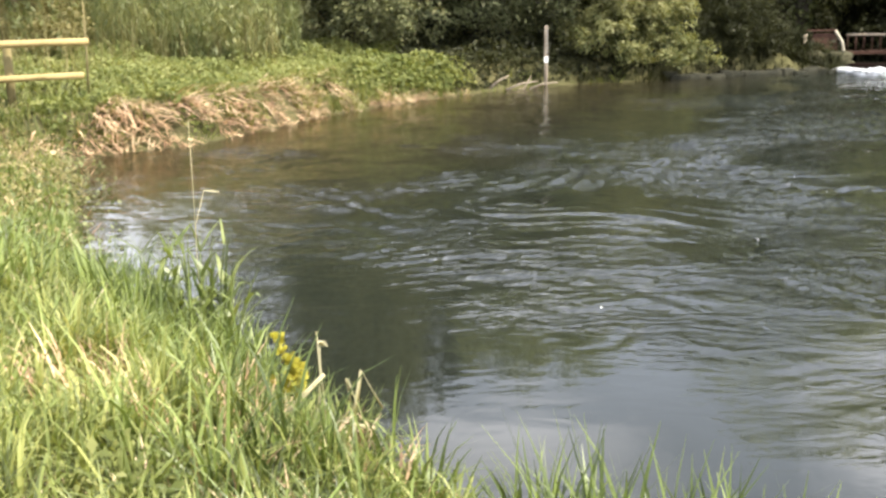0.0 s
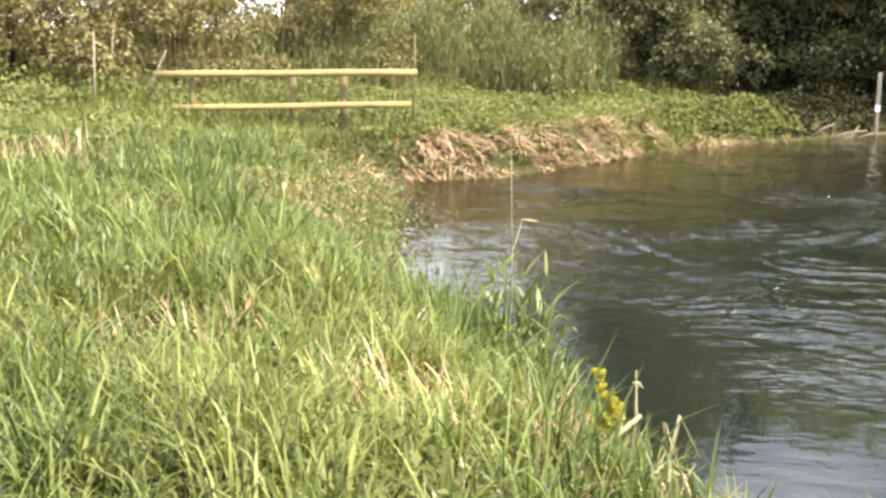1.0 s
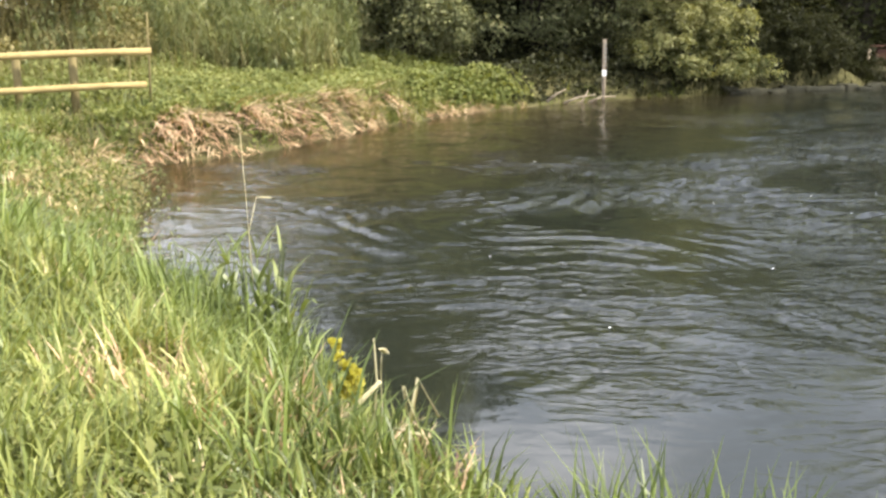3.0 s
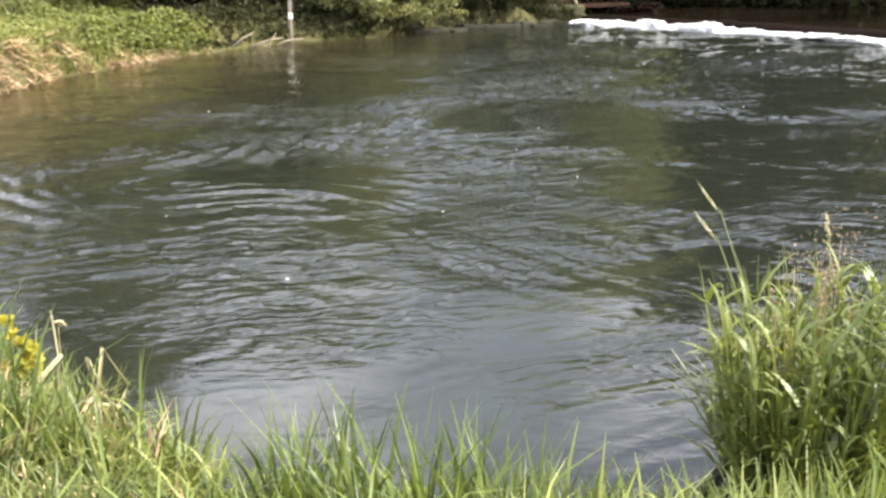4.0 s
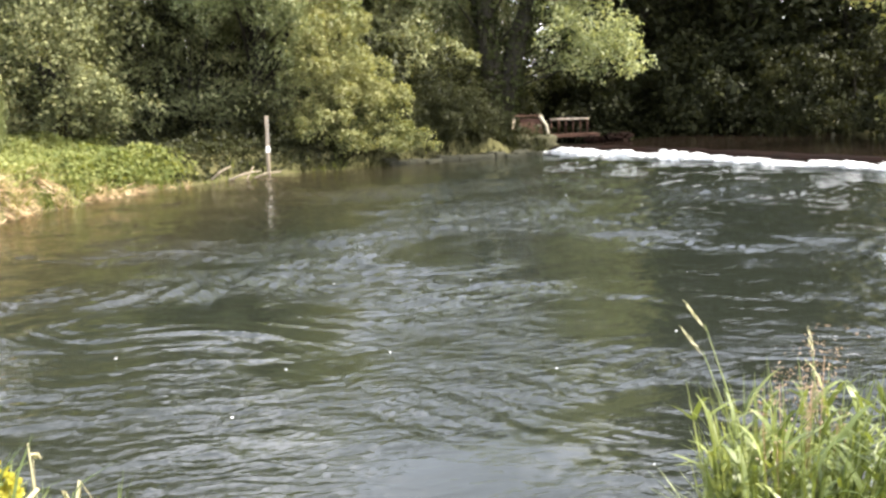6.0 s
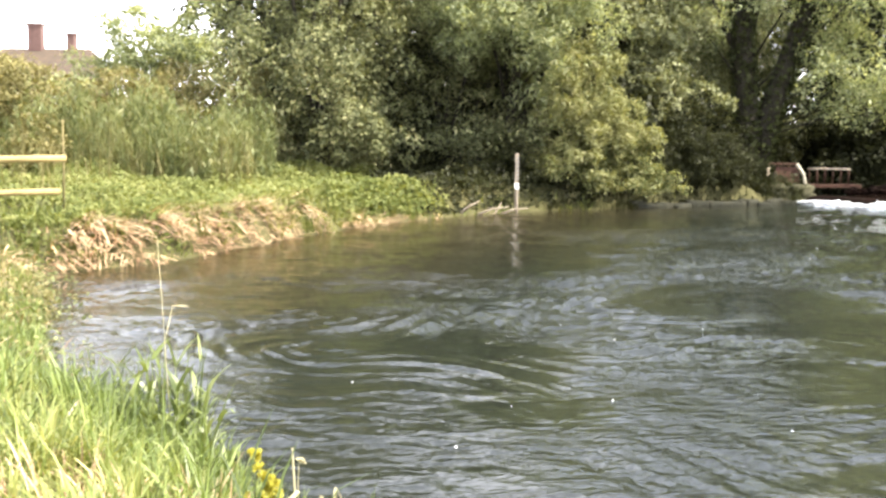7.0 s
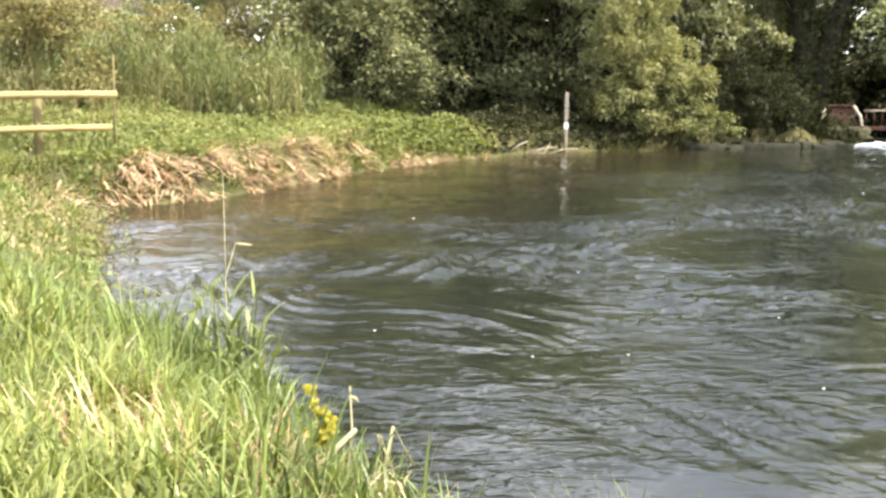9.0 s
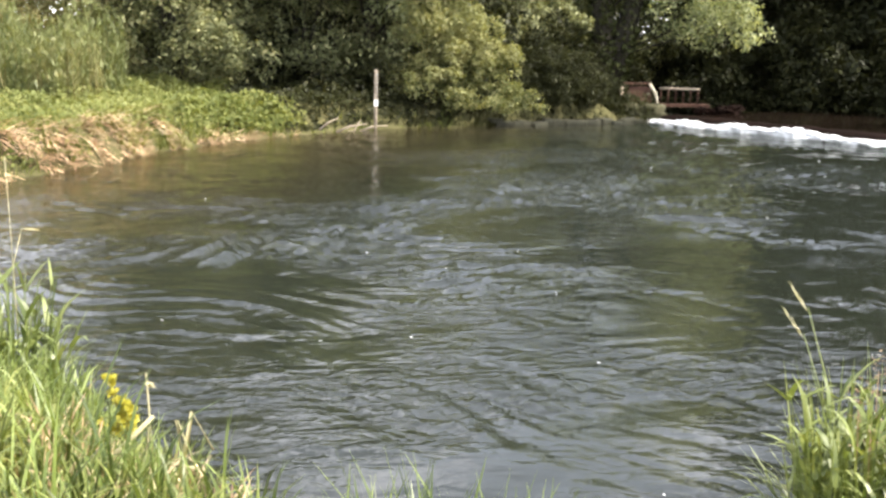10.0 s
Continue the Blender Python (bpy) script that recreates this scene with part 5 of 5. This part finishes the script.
# yellow-flowered plant
plant = thing("yellow_flower", (-0.72, 5.0, 0.1), "yellow-flowered upright plant among the bank sedge", "flower")
bm = bmesh.new()
for sx, hh in ((0.0, 0.52), (0.05, 0.42), (0.09, 0.36), (-0.04, 0.32)):
    tube(bm, [(0, 0, 0), (sx * 0.5, 0, hh * 0.5), (sx, 0, hh)], [0.006, 0.005, 0.003], 6)
part("stem", bm, M_SEDGE, plant)
rp = random.Random(21)
for (fx, fz, s) in ((0.0, 0.535, 0.036), (0.015, 0.47, 0.024), (0.05, 0.43, 0.036), (0.085, 0.395, 0.038), (0.06, 0.36, 0.036), (0.1, 0.345, 0.034), (-0.035, 0.33, 0.026), (0.05, 0.31, 0.03),
                    (0.09, 0.30, 0.03), (0.02, 0.285, 0.026), (0.075, 0.265, 0.03)):
    bm = bmesh.new()
    for k in range(30):
        t, e = rp.uniform(0, 6.28), rp.uniform(-0.4, 1.3)
        d1 = Vector((math.cos(t) * math.cos(e), math.sin(t) * math.cos(e), math.sin(e)))
        d2 = d1.orthogonal().normalized()
        c = Vector((fx + rp.gauss(0, 0.008), rp.gauss(0, 0.008), fz + rp.gauss(0, 0.008)))
        bm.faces.new([bm.verts.new(c), bm.verts.new(c + d1 * s * 0.6 + d2 * s * 0.4), bm.verts.new(c + d1 * s), bm.verts.new(c + d1 * s * 0.6 - d2 * s * 0.4)])
    part("flower_head", bm, M_FLOWER, plant, "bright yellow flower head")
put("plant_foliage", strips("plant_foliage", blades(np.random.default_rng(7), np.tile([0.02, 0.0, 0.05], (22, 1)) + np.random.default_rng(8).uniform(-0.04, 0.04, (22, 3)), np.full(22, 0.2), np.full(22, 0.012), np.full(22, 0.5), np.full(22, 0.8))), M_SEDGE, plant)


# broken dead stalks beside the flower
for k, (pts, r) in enumerate([([(-0.04, 0, -0.05), (0.09, 0.02, 0.14), (0.21, 0.03, 0.29)], 0.012), ([(0.28, 0.03, -0.1), (0.34, 0.04, 0.30), (0.41, 0.06, 0.12)], 0.008), ([(0.33, 0.0, -0.1), (0.29, 0.02, 0.27), (0.36, 0.0, 0.04)], 0.008), ([(0.08, 0, -0.05), (0.26, 0.04, 0.07), (0.38, 0.05, 0.03)], 0.008), ([(0.16, 0.1, -0.1), (0.19, 0.12, 0.25), (0.18, 0.14, 0.45)], 0.005)]):
    bm = bmesh.new()
    tube(bm, [(1.3 * a, b, 1.05 * c) for a, b, c in pts], [r * 1.3, r * 1.2, r * 0.8], 6)
    bs = part("dead_stalk", bm, M_SEED, None)
    bs.location = (-0.76, 4.72, 0.24)
    tagged(bs, "broken pale dead stalk leaning in the bank grass", "stalk", group="broken dead stalks")

# driftwood caught at the far shore
for k, (x, y, ln, a) in enumerate([(1.6, 26.2, 0.8, 0.3), (1.9, 26.4, 0.5, -0.9), (1.2, 25.9, 0.6, 0.7), (2.2, 26.7, 0.7, 0.1)]):
    bm = bmesh.new()
    tube(bm, [(0, 0, 0.0), (ln * 0.5 * math.cos(a), 0.1, 0.1 + 0.1 * math.sin(a)), (ln * math.cos(a), 0, 0.12 + 0.25 * abs(math.sin(a)))], [0.03, 0.024, 0.01], 7, 0.15, random.Random(k))
    dw = part("driftwood", bm, M_GREYWOOD, None)
    dw.location = on(x, y, 0.02)
    tagged(dw, "weathered bare branch washed up at the water's edge", "driftwood", group="driftwood on the far shore")


# small docks and long-leaved plants in the near grass
def rosette(at, seed, n, ln, wd, label):
    """A low plant of broad arching leaves."""
    rng = np.random.default_rng(seed)
    ob = thing("dock", at, label, "plant", "docks in the grass")
    for k in range(n):
        v = blades(rng, np.zeros((1, 3)), np.array([ln * rng.uniform(0.7, 1.2)]), np.array([wd * rng.uniform(0.8, 1.2)]), np.array([rng.uniform(0.5, 1.0)]), np.array([rng.uniform(0.5, 1.4)]), np.array([6.28 * k / n + rng.uniform(-0.3, 0.3)]), 7)
        put("leaf", strips("leaf", v), M_WEED, ob)
    return ob


rd = random.Random(31)
for k in range(22):
    for _ in range(30):
        x, y = rd.uniform(-6.5, -0.8), rd.uniform(2.6, 12)
        if shore_distance(x, y)[0] > 1.3:
            break
    rosette(on(x, y, 0.05), 300 + k, rd.randint(7, 11), rd.uniform(0.16, 0.26), rd.uniform(0.028, 0.042), "broad-leaved green dock growing in the bank grass")


# ---------- what moves ----------
def motions():
    # the pool's surface creeps with the current, away from the weir
    walk(water, [(0.0, pose(1.1, 0.9, 0)), (5.0, pose(0, 0, 0.004)), (10.0, pose(-1.1, -0.9, 0))])
    for ob, x, y, z, a, ph in FOAM:
        walk(ob, [(t, pose(x + 0.06 * math.sin(2.1 * t + ph), y + 0.06 * math.cos(1.7 * t + ph), z + 0.022 * math.sin(4.4 * t + 2 * ph), 6 * math.sin(3 * t + ph), 5 * math.cos(3.7 * t + ph), a))
                  for t in [0.4 * k for k in range(26)]])
    for k, (ob, x, y, a) in enumerate(FLECKS):
        v = (-0.16 - 0.05 * math.sin(k), -0.11 + 0.07 * math.cos(1.7 * k))
        walk(ob, [(t, pose(x + v[0] * (t - 5), y + v[1] * (t - 5), 0.012 + 0.006 * math.sin(3 * t + k), 0, 0, a + 5 * t)) for t in (0.0, 2.5, 5.0, 7.5, 10.0)])
    for k, ob in enumerate(CLUMPS + STALKS + [plant]):
        p = ob.location.copy()
        walk(ob, [(t, pose(p.x, p.y, p.z, 1.3 * math.sin(1.9 * t + k), 1.6 * math.sin(1.4 * t + 2 * k), 0)) for t in [0.5 * j for j in range(21)]])


motions()
